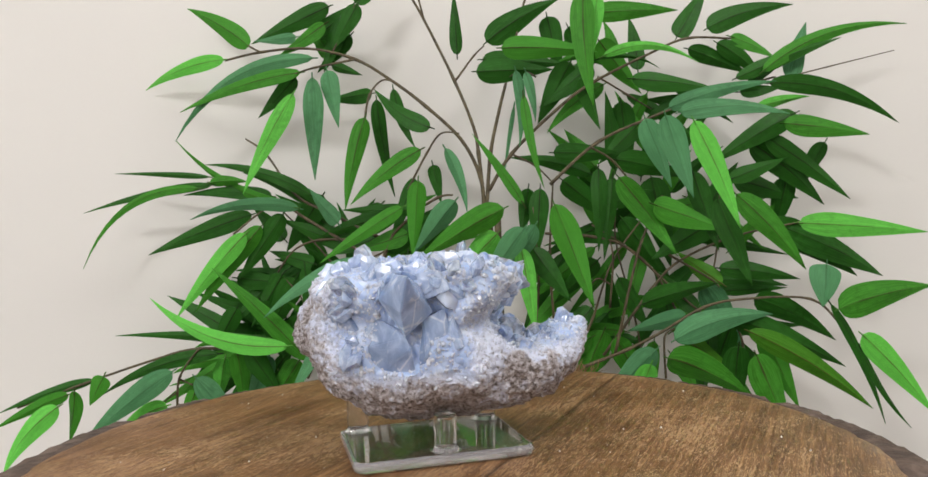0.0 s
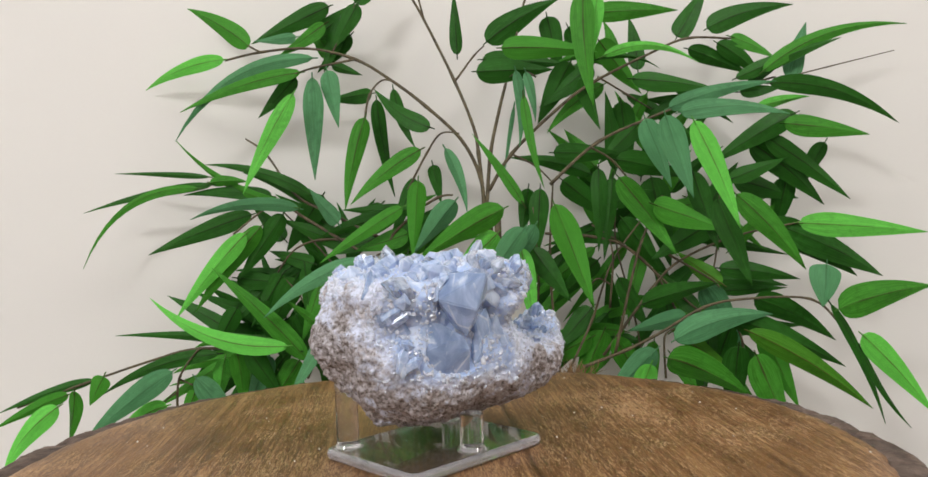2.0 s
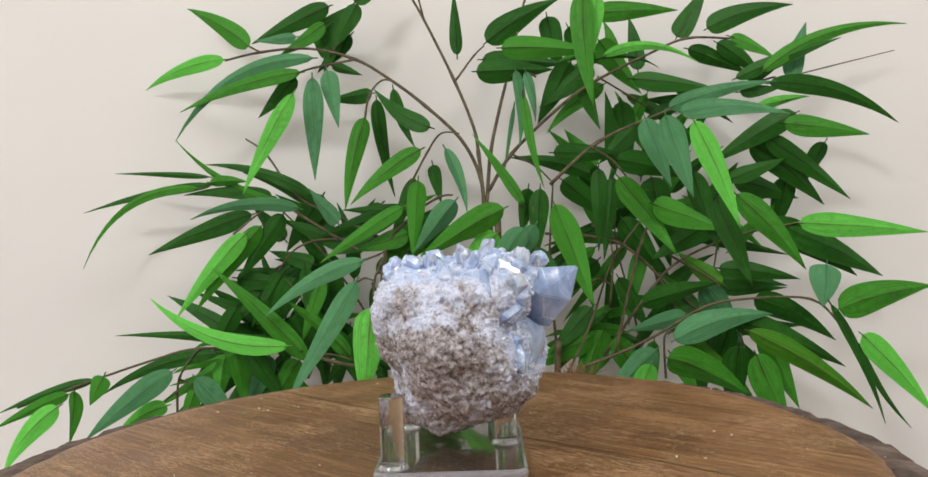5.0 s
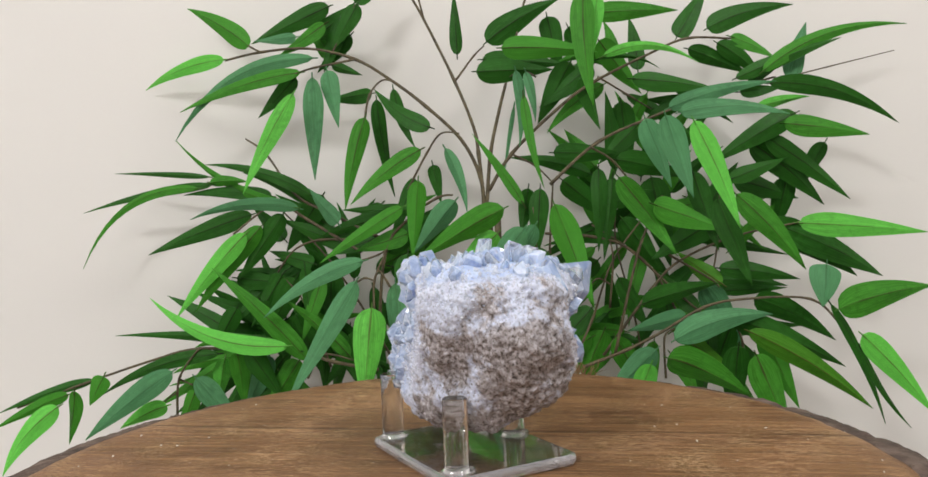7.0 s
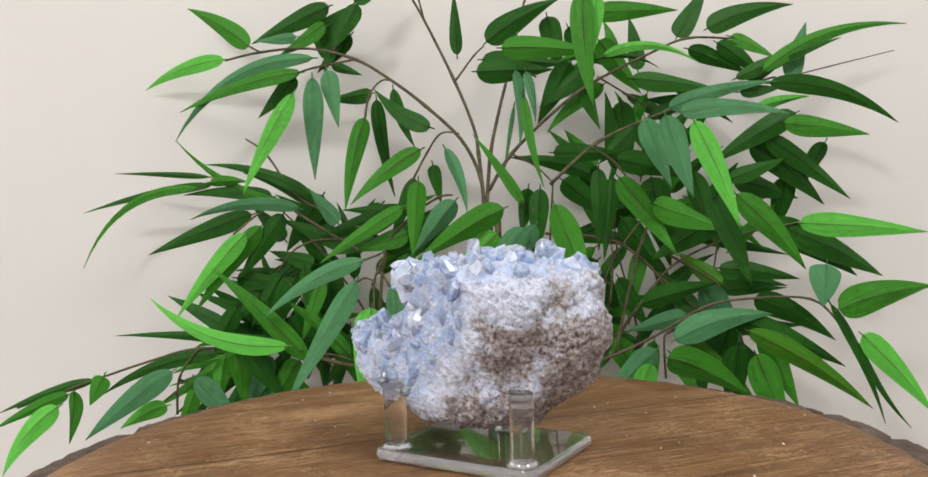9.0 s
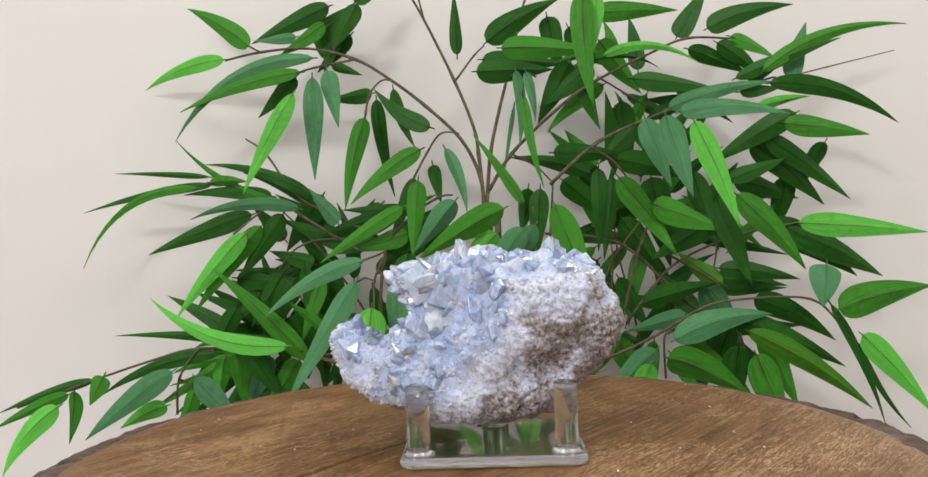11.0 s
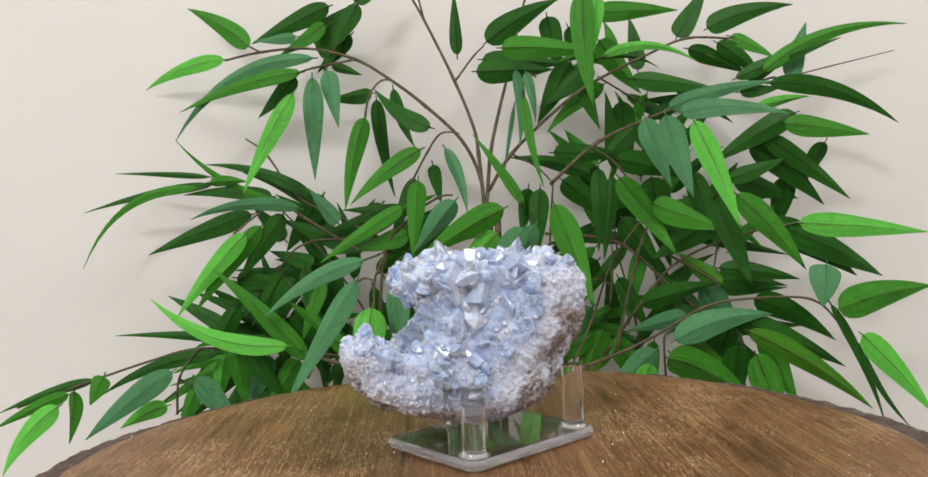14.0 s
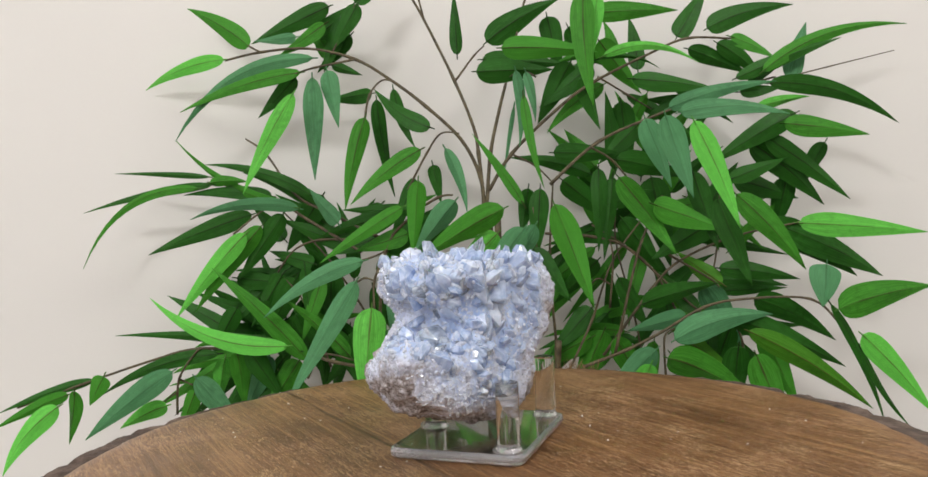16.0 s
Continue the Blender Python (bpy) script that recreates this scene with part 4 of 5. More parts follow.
leaf((-0.105, 0.386, 0.356), (-0.068, 0.399, 0.389), 0.019, "deep", 0.000)
# tall stems in the middle
twig(0.0026, (0.022, 0.34, 0.134), (0.018, 0.35, 0.19), (0.014, 0.359, 0.218), (-0.004, 0.368, 0.268), (-0.034, 0.378, 0.335), (-0.049, 0.386, 0.364))
twig(0.0026, (0.024, 0.34, 0.134), (0.03, 0.352, 0.189), (0.042, 0.363, 0.238), (0.053, 0.374, 0.276), (0.069, 0.386, 0.339), (0.078, 0.396, 0.362))
twig(0.0024, (0.027, 0.341, 0.152), (0.051, 0.345, 0.188), (0.098, 0.35, 0.231), (0.135, 0.354, 0.257), (0.197, 0.358, 0.286), (0.235, 0.361, 0.3), (0.281, 0.365, 0.299))
twig(0.0015, (-0.002, 0.364, 0.267), (0.017, 0.365, 0.291), (0.028, 0.365, 0.301))
twig(0.0015, (-0.033, 0.366, 0.332), (-0.037, 0.366, 0.35), (-0.038, 0.366, 0.356))
twig(0.0015, (0.052, 0.362, 0.189), (0.076, 0.362, 0.176), (0.094, 0.361, 0.157))
twig(0.0012, (0.08, 0.364, 0.267), (0.065, 0.364, 0.275), (0.053, 0.364, 0.268))
leaf((0.031, 0.375, 0.307), (0.108, 0.376, 0.349), 0.028, "deep", 0.004)
leaf((0.044, 0.335, 0.292), (0.139, 0.334, 0.284), 0.025, "mid", 0.001)
leaf((0.019, 0.364, 0.275), (0.098, 0.364, 0.274), 0.028, "deep", 0.000)
leaf((0.026, 0.375, 0.289), (0.115, 0.374, 0.281), 0.022, "deep", 0.000)
leaf((0.119, 0.286, 0.331), (0.123, 0.273, 0.222), 0.025, "mid", -0.004)
leaf((0.134, 0.296, 0.331), (0.123, 0.294, 0.264), 0.017, "bright", 0.000)
leaf((0.058, 0.344, 0.271), (0.058, 0.332, 0.193), 0.012, "sage", 0.004)
leaf((0.068, 0.344, 0.269), (0.075, 0.333, 0.218), 0.011, "sage", 0.002)
leaf((0.055, 0.343, 0.235), (0.042, 0.341, 0.164), 0.005, "sage", 0.000)
leaf((0.063, 0.323, 0.243), (0.079, 0.311, 0.151), 0.011, "mid", -0.003)
leaf((0.097, 0.396, 0.336), (0.11, 0.406, 0.273), 0.025, "deep", 0.000)
leaf((0.119, 0.395, 0.324), (0.144, 0.406, 0.276), 0.022, "deep", 0.000)
leaf((0.116, 0.364, 0.281), (0.081, 0.375, 0.22), 0.028, "deep", 0.000)
leaf((0.138, 0.364, 0.277), (0.083, 0.375, 0.237), 0.027, "deep", 0.000)
leaf((0.136, 0.345, 0.325), (0.228, 0.366, 0.33), 0.022, "mid", 0.001)
leaf((0.146, 0.365, 0.302), (0.192, 0.385, 0.249), 0.027, "mid", 0.000)
leaf((0.126, 0.354, 0.264), (0.144, 0.364, 0.211), 0.022, "deep", 0.000)
leaf((0.146, 0.344, 0.282), (0.244, 0.354, 0.274), 0.011, "bright", 0.015)
leaf((0.144, 0.364, 0.283), (0.207, 0.364, 0.271), 0.006, "deep", 0.008)
# spray to the east
twig(0.0022, (0.086, 0.321, 0.155), (0.135, 0.332, 0.195), (0.197, 0.343, 0.221), (0.254, 0.353, 0.241), (0.325, 0.364, 0.258))
twig(0.0016, (0.128, 0.322, 0.189), (0.152, 0.332, 0.174), (0.182, 0.341, 0.135))
twig(0.0010, (0.311, 0.343, 0.25), (0.384, 0.374, 0.268), (0.469, 0.404, 0.288))
twig(0.0014, (0.143, 0.364, 0.265), (0.174, 0.368, 0.246), (0.199, 0.373, 0.231))
leaf((0.226, 0.365, 0.303), (0.265, 0.388, 0.359), 0.023, "deep", 0.000)
leaf((0.254, 0.355, 0.308), (0.35, 0.376, 0.334), 0.024, "deep", 0.006)
leaf((0.237, 0.365, 0.29), (0.301, 0.374, 0.264), 0.020, "deep", 0.002)
leaf((0.267, 0.365, 0.295), (0.316, 0.374, 0.257), 0.020, "deep", 0.002)
leaf((0.281, 0.365, 0.301), (0.326, 0.364, 0.277), 0.017, "mid", 0.002)
leaf((0.305, 0.344, 0.261), (0.473, 0.385, 0.312), 0.016, "mid", 0.016)
leaf((0.278, 0.344, 0.255), (0.394, 0.365, 0.296), 0.017, "deep", 0.002)
leaf((0.34, 0.364, 0.256), (0.368, 0.387, 0.318), 0.023, "sage", 0.000)
leaf((0.33, 0.374, 0.278), (0.302, 0.395, 0.248), 0.019, "deep", 0.000)
leaf((0.307, 0.333, 0.247), (0.444, 0.352, 0.205), 0.021, "deep", 0.013)
leaf((0.288, 0.363, 0.244), (0.331, 0.363, 0.247), 0.016, "deep", 0.000)
leaf((0.202, 0.313, 0.224), (0.306, 0.313, 0.246), 0.017, "sage", 0.005)
leaf((0.207, 0.293, 0.217), (0.314, 0.303, 0.213), 0.021, "sage", 0.006)
leaf((0.294, 0.333, 0.223), (0.351, 0.343, 0.234), 0.012, "bright", 0.002)
leaf((0.316, 0.322, 0.206), (0.404, 0.332, 0.193), 0.024, "mid", 0.001)
leaf((0.336, 0.343, 0.218), (0.243, 0.331, 0.168), 0.025, "deep", 0.002)
leaf((0.23, 0.373, 0.239), (0.191, 0.385, 0.217), 0.019, "deep", 0.000)
leaf((0.174, 0.292, 0.212), (0.197, 0.293, 0.147), 0.027, "sage", 0.000)
leaf((0.188, 0.272, 0.212), (0.208, 0.261, 0.136), 0.027, "sage", 0.000)
leaf((0.205, 0.242, 0.203), (0.239, 0.23, 0.107), 0.024, "bright", 0.002)
leaf((0.306, 0.342, 0.195), (0.392, 0.35, 0.13), 0.023, "deep", 0.002)
leaf((0.294, 0.352, 0.191), (0.37, 0.36, 0.125), 0.028, "deep", 0.002)
leaf((0.378, 0.372, 0.19), (0.353, 0.381, 0.142), 0.019, "deep", 0.000)
leaf((0.337, 0.371, 0.155), (0.327, 0.391, 0.093), 0.025, "deep", 0.000)
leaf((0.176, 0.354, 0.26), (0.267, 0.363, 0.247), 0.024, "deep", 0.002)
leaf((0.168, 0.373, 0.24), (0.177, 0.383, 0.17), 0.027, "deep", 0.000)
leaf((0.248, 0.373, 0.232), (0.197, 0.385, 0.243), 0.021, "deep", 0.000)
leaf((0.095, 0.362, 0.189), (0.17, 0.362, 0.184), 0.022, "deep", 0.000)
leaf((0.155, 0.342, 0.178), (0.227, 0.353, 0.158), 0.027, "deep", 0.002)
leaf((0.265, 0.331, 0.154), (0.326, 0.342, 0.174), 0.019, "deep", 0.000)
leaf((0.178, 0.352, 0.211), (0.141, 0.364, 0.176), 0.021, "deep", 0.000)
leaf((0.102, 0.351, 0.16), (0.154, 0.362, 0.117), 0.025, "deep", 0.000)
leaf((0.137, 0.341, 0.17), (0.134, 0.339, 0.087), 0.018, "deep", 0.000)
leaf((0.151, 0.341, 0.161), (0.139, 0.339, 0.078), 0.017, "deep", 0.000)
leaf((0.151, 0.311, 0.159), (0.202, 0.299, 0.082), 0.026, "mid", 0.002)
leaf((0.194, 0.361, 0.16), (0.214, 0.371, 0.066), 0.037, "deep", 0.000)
leaf((0.181, 0.3, 0.132), (0.256, 0.312, 0.104), 0.029, "mid", 0.000)
leaf((0.228, 0.331, 0.163), (0.248, 0.319, 0.084), 0.024, "deep", 0.000)
leaf((0.245, 0.311, 0.135), (0.272, 0.298, 0.05), 0.026, "deep", 0.000)
leaf((0.257, 0.291, 0.138), (0.315, 0.279, 0.066), 0.026, "mid", 0.002)
leaf((0.306, 0.34, 0.11), (0.396, 0.348, 0.052), 0.032, "deep", 0.002)
leaf((0.323, 0.34, 0.103), (0.422, 0.348, 0.051), 0.033, "deep", 0.002)
leaf((0.319, 0.3, 0.109), (0.452, 0.319, 0.095), 0.026, "bright", 0.001)
leaf((0.279, 0.361, 0.156), (0.353, 0.382, 0.133), 0.027, "deep", 0.000)
# east side, low
twig(0.0022, (0.111, 0.316, -0.024), (0.154, 0.313, -0.008), (0.189, 0.311, 0.009), (0.228, 0.308, 0.031), (0.267, 0.305, 0.038), (0.328, 0.301, 0.036), (0.354, 0.297, 0.011))
twig(0.0020, (0.143, 0.317, -0.013), (0.17, 0.319, 0.089), (0.195, 0.321, 0.14))
twig(0.0020, (0.081, 0.34, 0.107), (0.128, 0.34, 0.102), (0.163, 0.339, 0.089), (0.214, 0.338, 0.04), (0.243, 0.337, 0.015))
twig(0.0020, (0.135, 0.337, -0.017), (0.185, 0.338, 0.047), (0.215, 0.339, 0.075), (0.27, 0.34, 0.097), (0.338, 0.34, 0.109))
twig(0.0020, (0.091, 0.346, -0.029), (0.086, 0.349, 0.073), (0.092, 0.351, 0.157))
twig(0.0016, (0.194, 0.326, -0.04), (0.194, 0.327, 0), (0.204, 0.327, 0.009))
twig(0.0016, (0.267, 0.326, -0.049), (0.271, 0.327, -0.008), (0.26, 0.327, 0.018))
twig(0.0016, (0.143, 0.338, 0.03), (0.148, 0.339, 0.078), (0.145, 0.34, 0.101))
twig(0.0014, (0.144, 0.338, 0.054), (0.132, 0.339, 0.06), (0.12, 0.338, 0.049))
twig(0.0016, (0.204, 0.339, 0.081), (0.244, 0.338, 0.056), (0.253, 0.338, 0.047))
leaf((0.348, 0.309, 0.068), (0.338, 0.298, 0.028), 0.033, "sage", 0.000)
leaf((0.335, 0.258, 0.031), (0.431, 0.278, 0.047), 0.032, "mid", 0.004)
leaf((0.254, 0.339, 0.066), (0.334, 0.338, 0.052), 0.021, "deep", 0.002)
leaf((0.256, 0.348, 0.042), (0.325, 0.348, 0.043), 0.013, "deep", 0.000)
leaf((0.171, 0.318, 0.035), (0.25, 0.328, 0.052), 0.024, "deep", 0.002)
leaf((0.086, 0.29, 0.135), (0.118, 0.278, 0.037), 0.029, "mid", 0.001)
leaf((0.078, 0.341, 0.152), (0.071, 0.339, 0.08), 0.022, "deep", 0.000)
leaf((0.067, 0.351, 0.153), (0.058, 0.35, 0.104), 0.018, "deep", 0.000)
leaf((0.056, 0.28, 0.114), (0.015, 0.281, 0.063), 0.025, "sage", 0.000)
leaf((0.068, 0.3, 0.116), (0.041, 0.311, 0.071), 0.020, "sage", 0.000)
leaf((0.031, 0.28, 0.11), (-0.015, 0.291, 0.066), 0.024, "bright", 0.000)
leaf((0.038, 0.28, 0.133), (-0.044, 0.259, 0.088), 0.027, "mid", 0.002)
leaf((0.054, 0.299, 0.095), (0.064, 0.287, 0.014), 0.020, "bright", 0.000)
leaf((0.067, 0.329, 0.093), (0.102, 0.318, 0.04), 0.024, "deep", 0.000)
leaf((0.127, 0.348, 0.03), (0.083, 0.347, -0.016), 0.024, "deep", 0.000)
leaf((0.194, 0.287, 0.004), (0.295, 0.308, 0.022), 0.029, "sage", 0.008)
leaf((0.284, 0.328, 0.035), (0.363, 0.327, -0.009), 0.027, "deep", 0.005)
leaf((0.251, 0.308, 0.021), (0.362, 0.306, -0.031), 0.026, "deep", 0.003)
leaf((0.26, 0.277, 0.011), (0.372, 0.275, -0.065), 0.023, "olive", 0.005)
leaf((0.182, 0.267, -0.009), (0.261, 0.278, -0.051), 0.033, "mid", 0.004)
leaf((0.181, 0.307, -0.008), (0.13, 0.308, -0.056), 0.027, "sage", 0.000)
leaf((0.173, 0.296, -0.02), (0.153, 0.307, -0.077), 0.023, "bright", 0.000)
leaf((0.236, 0.317, 0.006), (0.229, 0.327, -0.068), 0.028, "deep", 0.000)
leaf((0.26, 0.327, 0.01), (0.239, 0.338, -0.048), 0.024, "deep", 0.000)
leaf((0.257, 0.297, -0.006), (0.251, 0.307, -0.082), 0.028, "deep", 0.000)
leaf((0.266, 0.277, -0.011), (0.299, 0.287, -0.095), 0.033, "mid", 0.000)
leaf((0.281, 0.297, 0.007), (0.312, 0.295, -0.067), 0.025, "mid", 0.000)
leaf((0.21, 0.307, 0), (0.258, 0.318, -0.033), 0.021, "olive", 0.000)
leaf((0.355, 0.257, 0.007), (0.417, 0.255, -0.067), 0.024, "bright", 0.003)
leaf((0.337, 0.278, 0.033), (0.383, 0.275, -0.079), 0.010, "deep", 0.005)
leaf((0.363, 0.277, -0.009), (0.407, 0.275, -0.084), 0.007, "deep", -0.005)
leaf((0.153, 0.339, 0.06), (0.183, 0.337, 0.005), 0.021, "deep", 0.000)
leaf((0.146, 0.327, 0.002), (0.179, 0.337, -0.06), 0.026, "mid", 0.000)
leaf((0.138, 0.347, 0.006), (0.105, 0.357, -0.067), 0.030, "mid", 0.000)
leaf((0.125, 0.347, 0), (0.061, 0.358, -0.032), 0.028, "mid", 0.000)
leaf((0.217, 0.328, 0.02), (0.158, 0.327, 0.008), 0.021, "sage", 0.000)
leaf((0.231, 0.338, 0.024), (0.197, 0.351, 0.064), 0.021, "deep", 0.000)
leaf((0.256, 0.338, 0.05), (0.215, 0.351, 0.083), 0.021, "olive", 0.000)
leaf((0.253, 0.35, 0.112), (0.188, 0.349, 0.076), 0.028, "deep", 0.000)
leaf((0.16, 0.35, 0.119), (0.204, 0.361, 0.059), 0.028, "deep", 0.000)
leaf((0.247, 0.36, 0.121), (0.288, 0.374, 0.173), 0.024, "deep", 0.000)
leaf((0.181, 0.36, 0.13), (0.133, 0.372, 0.102), 0.022, "deep", 0.000)
leaf((0.147, 0.34, 0.134), (0.194, 0.353, 0.147), 0.018, "deep", 0.000)
leaf((0.238, 0.338, 0.05), (0.281, 0.349, -0.018), 0.030, "sage", 0.000)
leaf((0.136, 0.359, 0.077), (0.091, 0.37, 0.033), 0.024, "deep", 0.000)
twig(0.0017, (0.099, 0.336, -0.033), (0.125, 0.338, 0.019), (0.148, 0.339, 0.078), (0.188, 0.34, 0.129))
twig(0.0015, (0.178, 0.346, -0.032), (0.168, 0.348, 0.028), (0.153, 0.35, 0.101), (0.159, 0.351, 0.161))
twig(0.0015, (0.229, 0.336, -0.032), (0.208, 0.338, 0.028), (0.18, 0.339, 0.076), (0.128, 0.34, 0.114))
twig(0.0014, (0.247, 0.348, 0.049), (0.255, 0.349, 0.085), (0.26, 0.351, 0.139))
twig(0.0015, (0.064, 0.337, -0.014), (0.073, 0.338, 0.057), (0.07, 0.34, 0.134))
# west side, middle
twig(0.0016, (-0.079, 0.347, -0.01), (-0.112, 0.348, 0.051), (-0.146, 0.35, 0.1), (-0.187, 0.351, 0.144))
twig(0.0014, (-0.139, 0.346, -0.02), (-0.161, 0.348, 0.041), (-0.183, 0.349, 0.072))
twig(0.0020, (-0.084, 0.33, 0.11), (-0.132, 0.343, 0.135), (-0.169, 0.356, 0.155), (-0.201, 0.37, 0.199), (-0.225, 0.383, 0.217))
twig(0.0020, (-0.102, 0.33, 0.096), (-0.157, 0.347, 0.13), (-0.201, 0.364, 0.157), (-0.267, 0.382, 0.173))
twig(0.0016, (-0.109, 0.34, 0.108), (-0.145, 0.345, 0.109), (-0.17, 0.35, 0.101), (-0.187, 0.354, 0.083), (-0.198, 0.359, 0.065))
twig(0.0014, (-0.23, 0.34, 0.118), (-0.208, 0.341, 0.135), (-0.199, 0.341, 0.141))
twig(0.0022, (-0.088, 0.327, -0.001), (-0.078, 0.324, 0.093), (-0.053, 0.32, 0.127), (-0.024, 0.316, 0.146), (-0.009, 0.311, 0.148))
twig(0.0016, (-0.083, 0.258, 0.043), (-0.082, 0.259, 0.072), (-0.072, 0.259, 0.095))
twig(0.0015, (-0.099, 0.259, 0.071), (-0.09, 0.259, 0.075), (-0.082, 0.259, 0.072))
twig(0.0015, (-0.068, 0.259, 0.066), (-0.074, 0.259, 0.077), (-0.078, 0.259, 0.082))
twig(0.0015, (-0.097, 0.299, 0.089), (-0.081, 0.299, 0.094), (-0.073, 0.3, 0.099))
leaf((-0.262, 0.372, 0.178), (-0.372, 0.402, 0.187), 0.007, "deep", 0.001)
leaf((-0.256, 0.361, 0.169), (-0.407, 0.401, 0.146), 0.011, "deep", 0.005)
leaf((-0.27, 0.361, 0.166), (-0.41, 0.399, 0.086), 0.011, "mid", 0.028)
leaf((-0.258, 0.361, 0.171), (-0.216, 0.351, 0.17), 0.012, "mid", 0.002)
leaf((-0.195, 0.361, 0.155), (-0.288, 0.371, 0.16), 0.016, "deep", 0.004)
leaf((-0.162, 0.331, 0.141), (-0.276, 0.35, 0.134), 0.015, "sage", 0.009)
leaf((-0.214, 0.351, 0.137), (-0.332, 0.38, 0.099), 0.023, "deep", 0.002)
leaf((-0.215, 0.33, 0.118), (-0.283, 0.318, 0.038), 0.021, "bright", 0.003)
leaf((-0.202, 0.34, 0.125), (-0.268, 0.328, 0.042), 0.021, "mid", 0.002)
leaf((-0.18, 0.341, 0.136), (-0.23, 0.349, 0.07), 0.021, "deep", 0.000)
leaf((-0.165, 0.331, 0.142), (-0.302, 0.393, 0.219), 0.012, "mid", -0.013)
leaf((-0.151, 0.341, 0.154), (-0.263, 0.362, 0.19), 0.013, "deep", 0.008)
leaf((-0.143, 0.361, 0.154), (-0.185, 0.372, 0.097), 0.027, "deep", 0.000)
leaf((-0.124, 0.33, 0.125), (-0.154, 0.343, 0.161), 0.018, "sage", 0.000)
leaf((-0.109, 0.34, 0.099), (-0.187, 0.35, 0.132), 0.021, "deep", 0.000)
leaf((-0.049, 0.331, 0.135), (-0.121, 0.341, 0.138), 0.014, "deep", 0.000)
leaf((-0.069, 0.33, 0.13), (-0.144, 0.34, 0.112), 0.019, "deep", 0.002)
leaf((-0.058, 0.311, 0.138), (-0.14, 0.309, 0.087), 0.016, "mid", 0.001)
leaf((-0.054, 0.32, 0.112), (-0.107, 0.32, 0.097), 0.021, "mid", 0.000)
leaf((-0.084, 0.33, 0.11), (-0.133, 0.339, 0.094), 0.018, "deep", 0.000)
leaf((-0.153, 0.349, 0.085), (-0.203, 0.372, 0.099), 0.018, "deep", 0.000)
leaf((-0.185, 0.349, 0.075), (-0.222, 0.36, 0.021), 0.024, "deep", 0.000)
leaf((-0.171, 0.349, 0.071), (-0.207, 0.359, 0.009), 0.027, "deep", 0.000)
leaf((-0.234, 0.359, 0.073), (-0.181, 0.371, 0.063), 0.022, "deep", 0.000)
leaf((-0.16, 0.339, 0.083), (-0.157, 0.337, 0.018), 0.020, "deep", 0.000)
leaf((-0.143, 0.339, 0.071), (-0.166, 0.337, 0.007), 0.020, "mid", 0.000)
leaf((-0.137, 0.359, 0.081), (-0.142, 0.369, 0.001), 0.031, "deep", 0.000)
leaf((-0.153, 0.361, 0.145), (-0.227, 0.372, 0.181), 0.015, "deep", 0.004)
leaf((-0.134, 0.37, 0.12), (-0.196, 0.381, 0.158), 0.019, "deep", 0.000)
leaf((-0.186, 0.37, 0.11), (-0.221, 0.381, 0.148), 0.019, "deep", 0.000)
leaf((-0.083, 0.361, 0.143), (-0.121, 0.36, 0.108), 0.017, "deep", 0.000)
leaf((-0.011, 0.36, 0.107), (-0.062, 0.361, 0.138), 0.018, "deep", 0.000)
leaf((-0.079, 0.359, 0.094), (-0.029, 0.36, 0.123), 0.018, "deep", 0.000)
leaf((-0.049, 0.371, 0.169), (-0.076, 0.37, 0.103), 0.017, "deep", 0.000)
# west side, low
twig(0.0022, (-0.088, 0.317, -0.019), (-0.134, 0.317, -0.009), (-0.168, 0.317, 0.003), (-0.26, 0.317, 0.008), (-0.306, 0.317, -0.001), (-0.376, 0.316, -0.022), (-0.441, 0.316, -0.043))
twig(0.0016, (-0.282, 0.306, -0.053), (-0.279, 0.307, -0.019), (-0.262, 0.307, 0.006), (-0.254, 0.307, 0.01))
twig(0.0012, (-0.28, 0.306, -0.03), (-0.295, 0.306, -0.041), (-0.3, 0.306, -0.046))
twig(0.0012, (-0.279, 0.307, -0.019), (-0.266, 0.306, -0.025))
twig(0.0016, (-0.159, 0.326, -0.027), (-0.144, 0.327, -0.004), (-0.112, 0.327, -0.011))
leaf((-0.169, 0.287, 0.012), (-0.312, 0.329, 0.058), 0.020, "bright", -0.015)
leaf((-0.163, 0.307, 0.004), (-0.352, 0.338, 0.021), 0.015, "deep", 0.005)
leaf((-0.155, 0.307, -0.005), (-0.24, 0.299, 0.087), 0.021, "mid", 0.003)
leaf((-0.111, 0.287, 0), (-0.173, 0.288, 0.057), 0.017, "mid", 0.002)
leaf((-0.24, 0.307, 0.004), (-0.363, 0.326, -0.036), 0.015, "deep", 0.009)
leaf((-0.278, 0.287, -0.008), (-0.352, 0.265, -0.064), 0.024, "sage", 0.002)
leaf((-0.256, 0.287, -0.015), (-0.214, 0.287, -0.066), 0.026, "sage", 0.000)
leaf((-0.288, 0.296, -0.042), (-0.338, 0.307, -0.065), 0.019, "bright", 0.002)
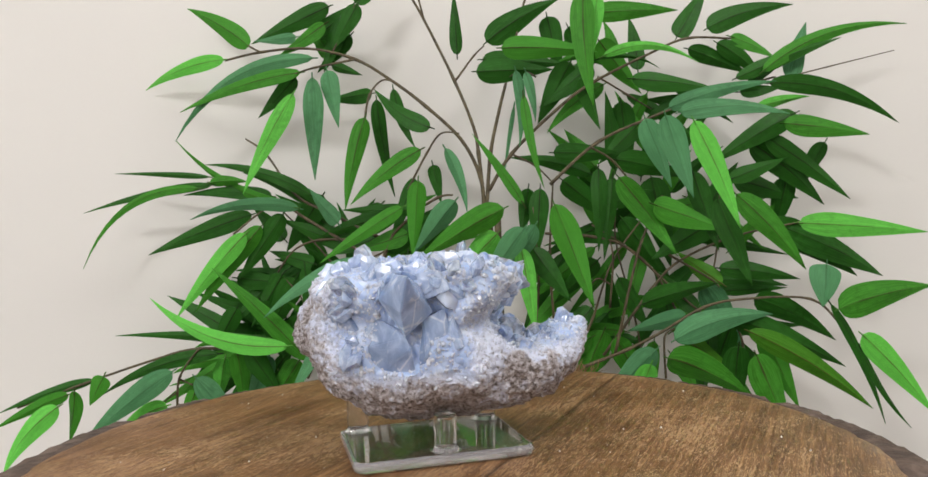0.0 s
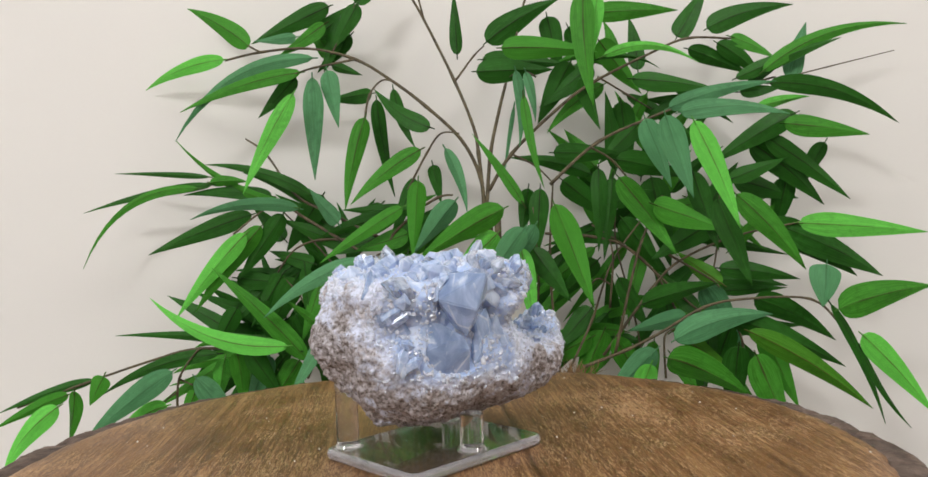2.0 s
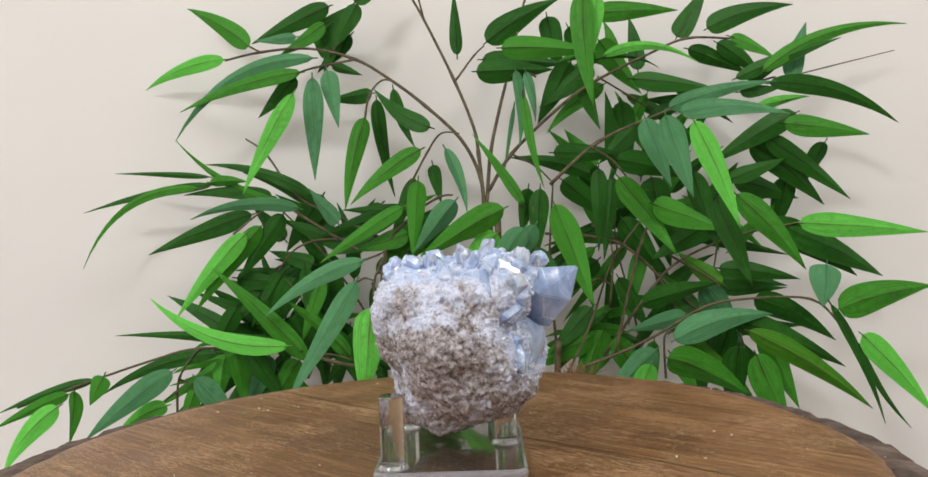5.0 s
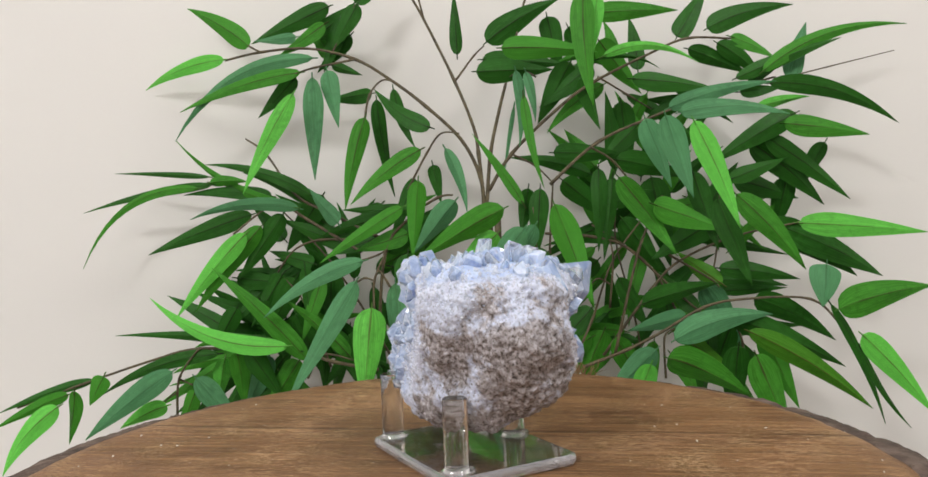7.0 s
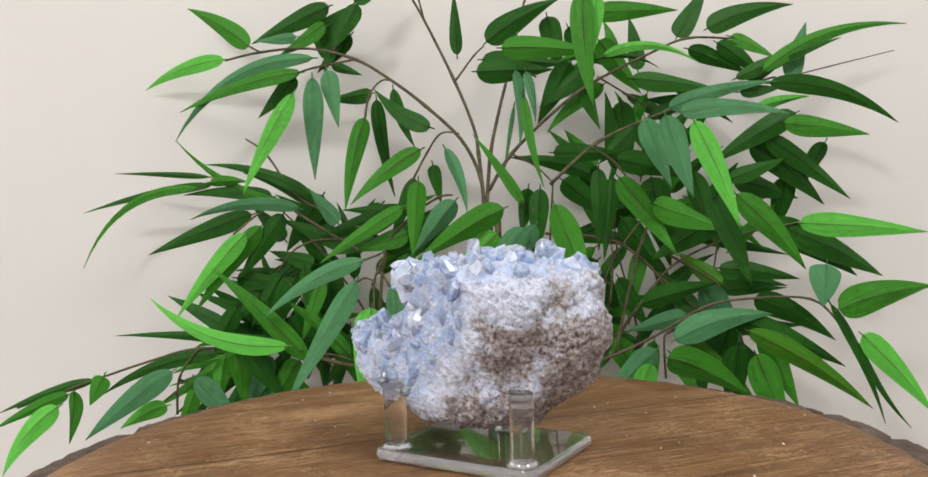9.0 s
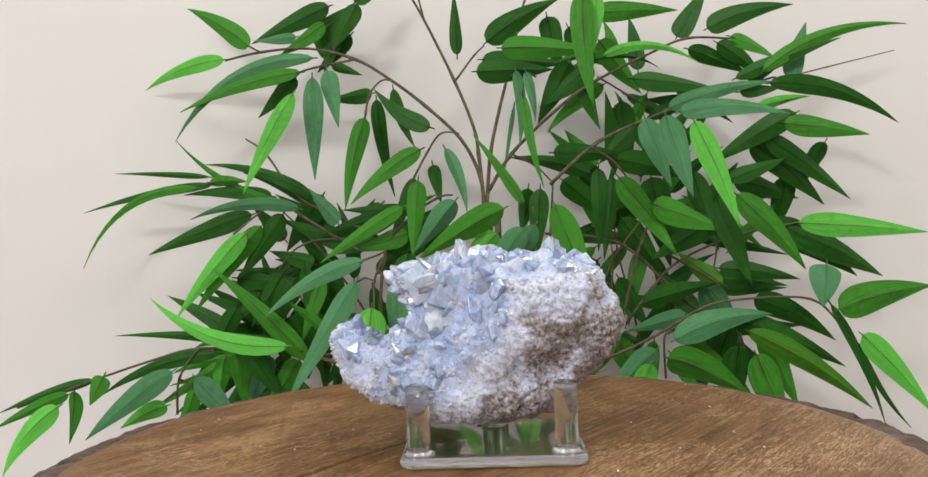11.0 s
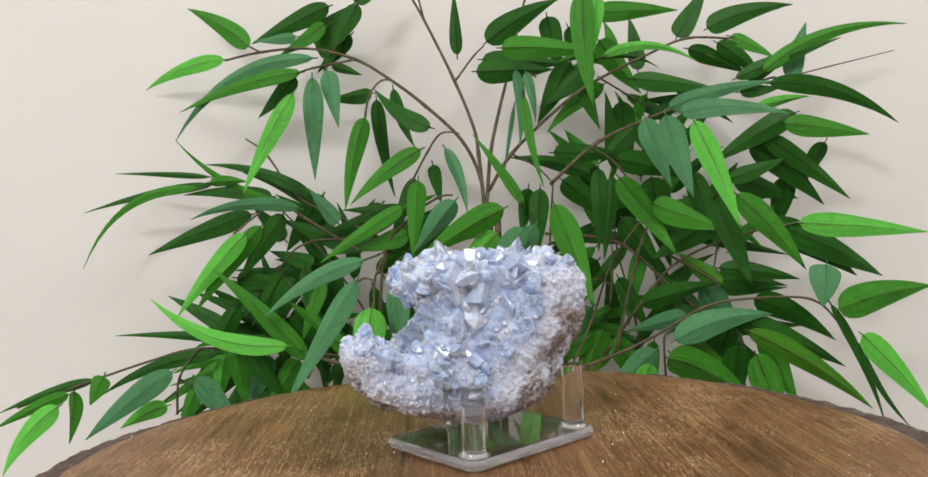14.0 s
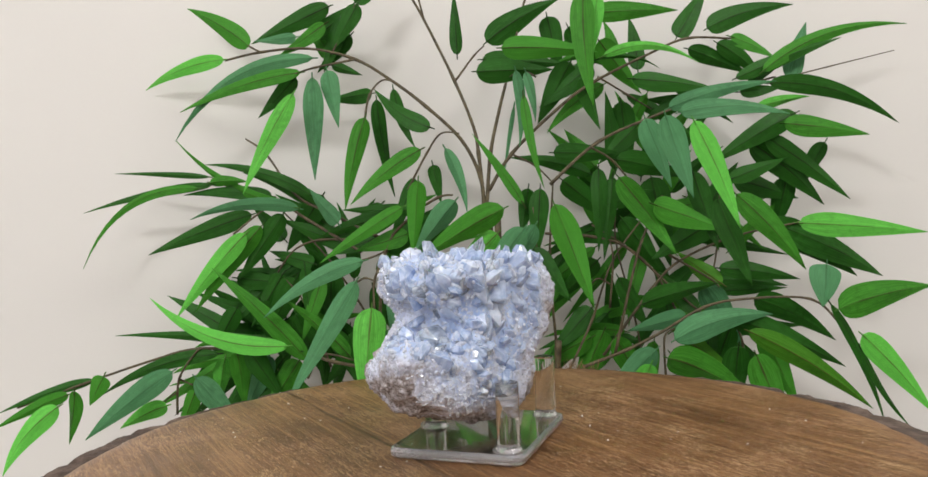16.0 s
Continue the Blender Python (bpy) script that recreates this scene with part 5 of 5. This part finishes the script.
leaf((-0.26, 0.296, -0.029), (-0.282, 0.307, -0.072), 0.017, "mid", 0.000)
leaf((-0.225, 0.317, 0.003), (-0.223, 0.328, -0.053), 0.021, "mid", 0.000)
leaf((-0.24, 0.327, -0.004), (-0.253, 0.338, -0.054), 0.019, "bright", 0.000)
leaf((-0.214, 0.317, 0.006), (-0.184, 0.328, -0.047), 0.023, "deep", 0.000)
leaf((-0.199, 0.337, -0.004), (-0.228, 0.347, -0.063), 0.024, "sage", 0.000)
leaf((-0.167, 0.327, -0.009), (-0.205, 0.337, -0.062), 0.024, "mid", 0.000)
leaf((-0.173, 0.348, 0.035), (-0.15, 0.358, -0.031), 0.027, "deep", 0.000)
leaf((-0.208, 0.348, 0.049), (-0.191, 0.359, -0.013), 0.024, "deep", 0.000)
leaf((-0.235, 0.358, 0.042), (-0.265, 0.369, -0.006), 0.021, "deep", 0.000)
leaf((-0.366, 0.317, -0.019), (-0.455, 0.306, -0.046), 0.011, "deep", 0.003)
leaf((-0.386, 0.306, -0.03), (-0.454, 0.295, -0.059), 0.014, "mid", 0.002)
leaf((-0.347, 0.297, -0.012), (-0.361, 0.296, -0.039), 0.019, "mid", 0.000)
leaf((-0.375, 0.296, -0.025), (-0.388, 0.307, -0.078), 0.019, "mid", 0.000)
leaf((-0.386, 0.286, -0.037), (-0.423, 0.255, -0.091), 0.022, "bright", 0.007)
leaf((-0.097, 0.249, 0.073), (-0.16, 0.226, -0.032), 0.023, "sage", 0.002)
leaf((-0.095, 0.289, 0.089), (-0.188, 0.278, 0.04), 0.019, "sage", 0.008)
leaf((-0.083, 0.238, 0.05), (-0.092, 0.226, -0.035), 0.030, "bright", 0.000)
leaf((-0.063, 0.259, 0.069), (-0.06, 0.257, -0.017), 0.023, "sage", 0.000)
leaf((-0.053, 0.289, 0.094), (-0.055, 0.29, 0.028), 0.026, "deep", 0.000)
leaf((-0.074, 0.339, 0.08), (-0.009, 0.351, 0.063), 0.026, "deep", 0.000)
leaf((-0.054, 0.357, 0.011), (-0.122, 0.369, -0.014), 0.027, "deep", 0.000)
leaf((-0.103, 0.357, 0.013), (-0.149, 0.368, -0.043), 0.027, "deep", 0.000)
leaf((-0.139, 0.357, 0.015), (-0.115, 0.368, -0.045), 0.024, "deep", 0.000)



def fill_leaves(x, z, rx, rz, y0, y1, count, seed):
    """The dense inner foliage, its shade partly put into deep green: leaves that spread from the heart of a spray."""
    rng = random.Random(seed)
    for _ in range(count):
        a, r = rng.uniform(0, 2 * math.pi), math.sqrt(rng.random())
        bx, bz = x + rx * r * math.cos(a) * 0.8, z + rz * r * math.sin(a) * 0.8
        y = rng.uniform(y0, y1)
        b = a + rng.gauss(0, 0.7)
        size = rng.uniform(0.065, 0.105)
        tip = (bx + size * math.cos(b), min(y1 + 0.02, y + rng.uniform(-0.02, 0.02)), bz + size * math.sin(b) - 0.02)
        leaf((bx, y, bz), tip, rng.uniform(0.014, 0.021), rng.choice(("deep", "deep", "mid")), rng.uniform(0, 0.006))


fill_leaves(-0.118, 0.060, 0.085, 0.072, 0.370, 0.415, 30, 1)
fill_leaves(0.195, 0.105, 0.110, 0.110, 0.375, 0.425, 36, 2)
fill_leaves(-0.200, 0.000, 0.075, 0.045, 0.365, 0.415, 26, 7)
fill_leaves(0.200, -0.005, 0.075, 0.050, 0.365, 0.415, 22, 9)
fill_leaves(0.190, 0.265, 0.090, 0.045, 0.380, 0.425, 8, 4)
# the stems run down behind the table to a pot on the floor
for sx, sy in ((0.02, 0.34), (0.026, 0.345), (0.034, 0.335), (-0.03, 0.33), (0.09, 0.335)):
    twig(0.0045, (sx, sy, 0.135 if abs(sx - 0.027) < 0.01 else 0.0), (sx * 0.9 + 0.003, 0.335, -0.1), (sx * 0.6 + 0.01, 0.32, -0.40), (sx * 0.3 + 0.01, 0.31, -0.60))


def fibre_mesh():
    """A tuft of dry coconut fibre at the foot of the stems."""
    bm = bmesh.new()
    rng = random.Random(8)
    for _ in range(70):
        base = Vector((0.101 + rng.uniform(-0.009, 0.009), 0.285 + rng.uniform(-0.009, 0.009), -0.034 + rng.uniform(-0.006, 0.006)))
        way = Vector((rng.gauss(0, 0.006), rng.gauss(0, 0.005), rng.uniform(0.010, 0.022)))
        side = Vector((rng.uniform(-1, 1), rng.uniform(-1, 1), 0)).normalized()
        mid = base + way * 0.6 + side * 0.004
        end = base + way + side * rng.uniform(-0.004, 0.010)
        prev = None
        for q, r in ((base, 0.0006), (mid, 0.0005), (end, 0.0002)):
            ring = [bm.verts.new(q + r * Vector((math.cos(a), math.sin(a), 0))) for a in (0.0, 2.1, 4.2)]
            if prev:
                for k in range(3):
                    bm.faces.new((prev[k], prev[(k + 1) % 3], ring[(k + 1) % 3], ring[k]))
            prev = ring
    return bm


part("fibre", fibre_mesh(), plain("dry_fibre", (0.26, 0.155, 0.07), 0.8), plant, "tan dry coconut fibre")["kind"] = "stuff"


def pot_mesh():
    bm = bmesh.new()
    prof = [(0.0, 0.0), (0.085, 0.0), (0.09, 0.01), (0.115, 0.17), (0.122, 0.175), (0.122, 0.195), (0.110, 0.195), (0.105, 0.165), (0.0, 0.160)]
    rings = []
    for r, z in prof[1:-1]:
        rings.append([bm.verts.new((r * math.cos(2 * math.pi * i / 40), r * math.sin(2 * math.pi * i / 40), z)) for i in range(40)])
    for a, b in zip(rings, rings[1:]):
        for i in range(40):
            bm.faces.new((a[i], a[(i + 1) % 40], b[(i + 1) % 40], b[i]))
    bm.faces.new(list(reversed(rings[0])))
    bm.faces.new(rings[-1])
    return bm


pot = part("pot", pot_mesh(), plain("dark_pot", (0.05, 0.045, 0.04), 0.5), plant, smooth=True)
pot.location = (0.01, 0.31, Z0)


# ---------------- what moves ----------------
def motions():
    rows = []
    for k in range(33):
        t = 0.5 * k
        rows.append((t, Matrix.Translation(AXIS) @ pose(0, 0, 0, 0, 0, turn_at(t))))
    walk(table, rows)
    walk(stand, rows)
    walk(cluster, rows)


motions()
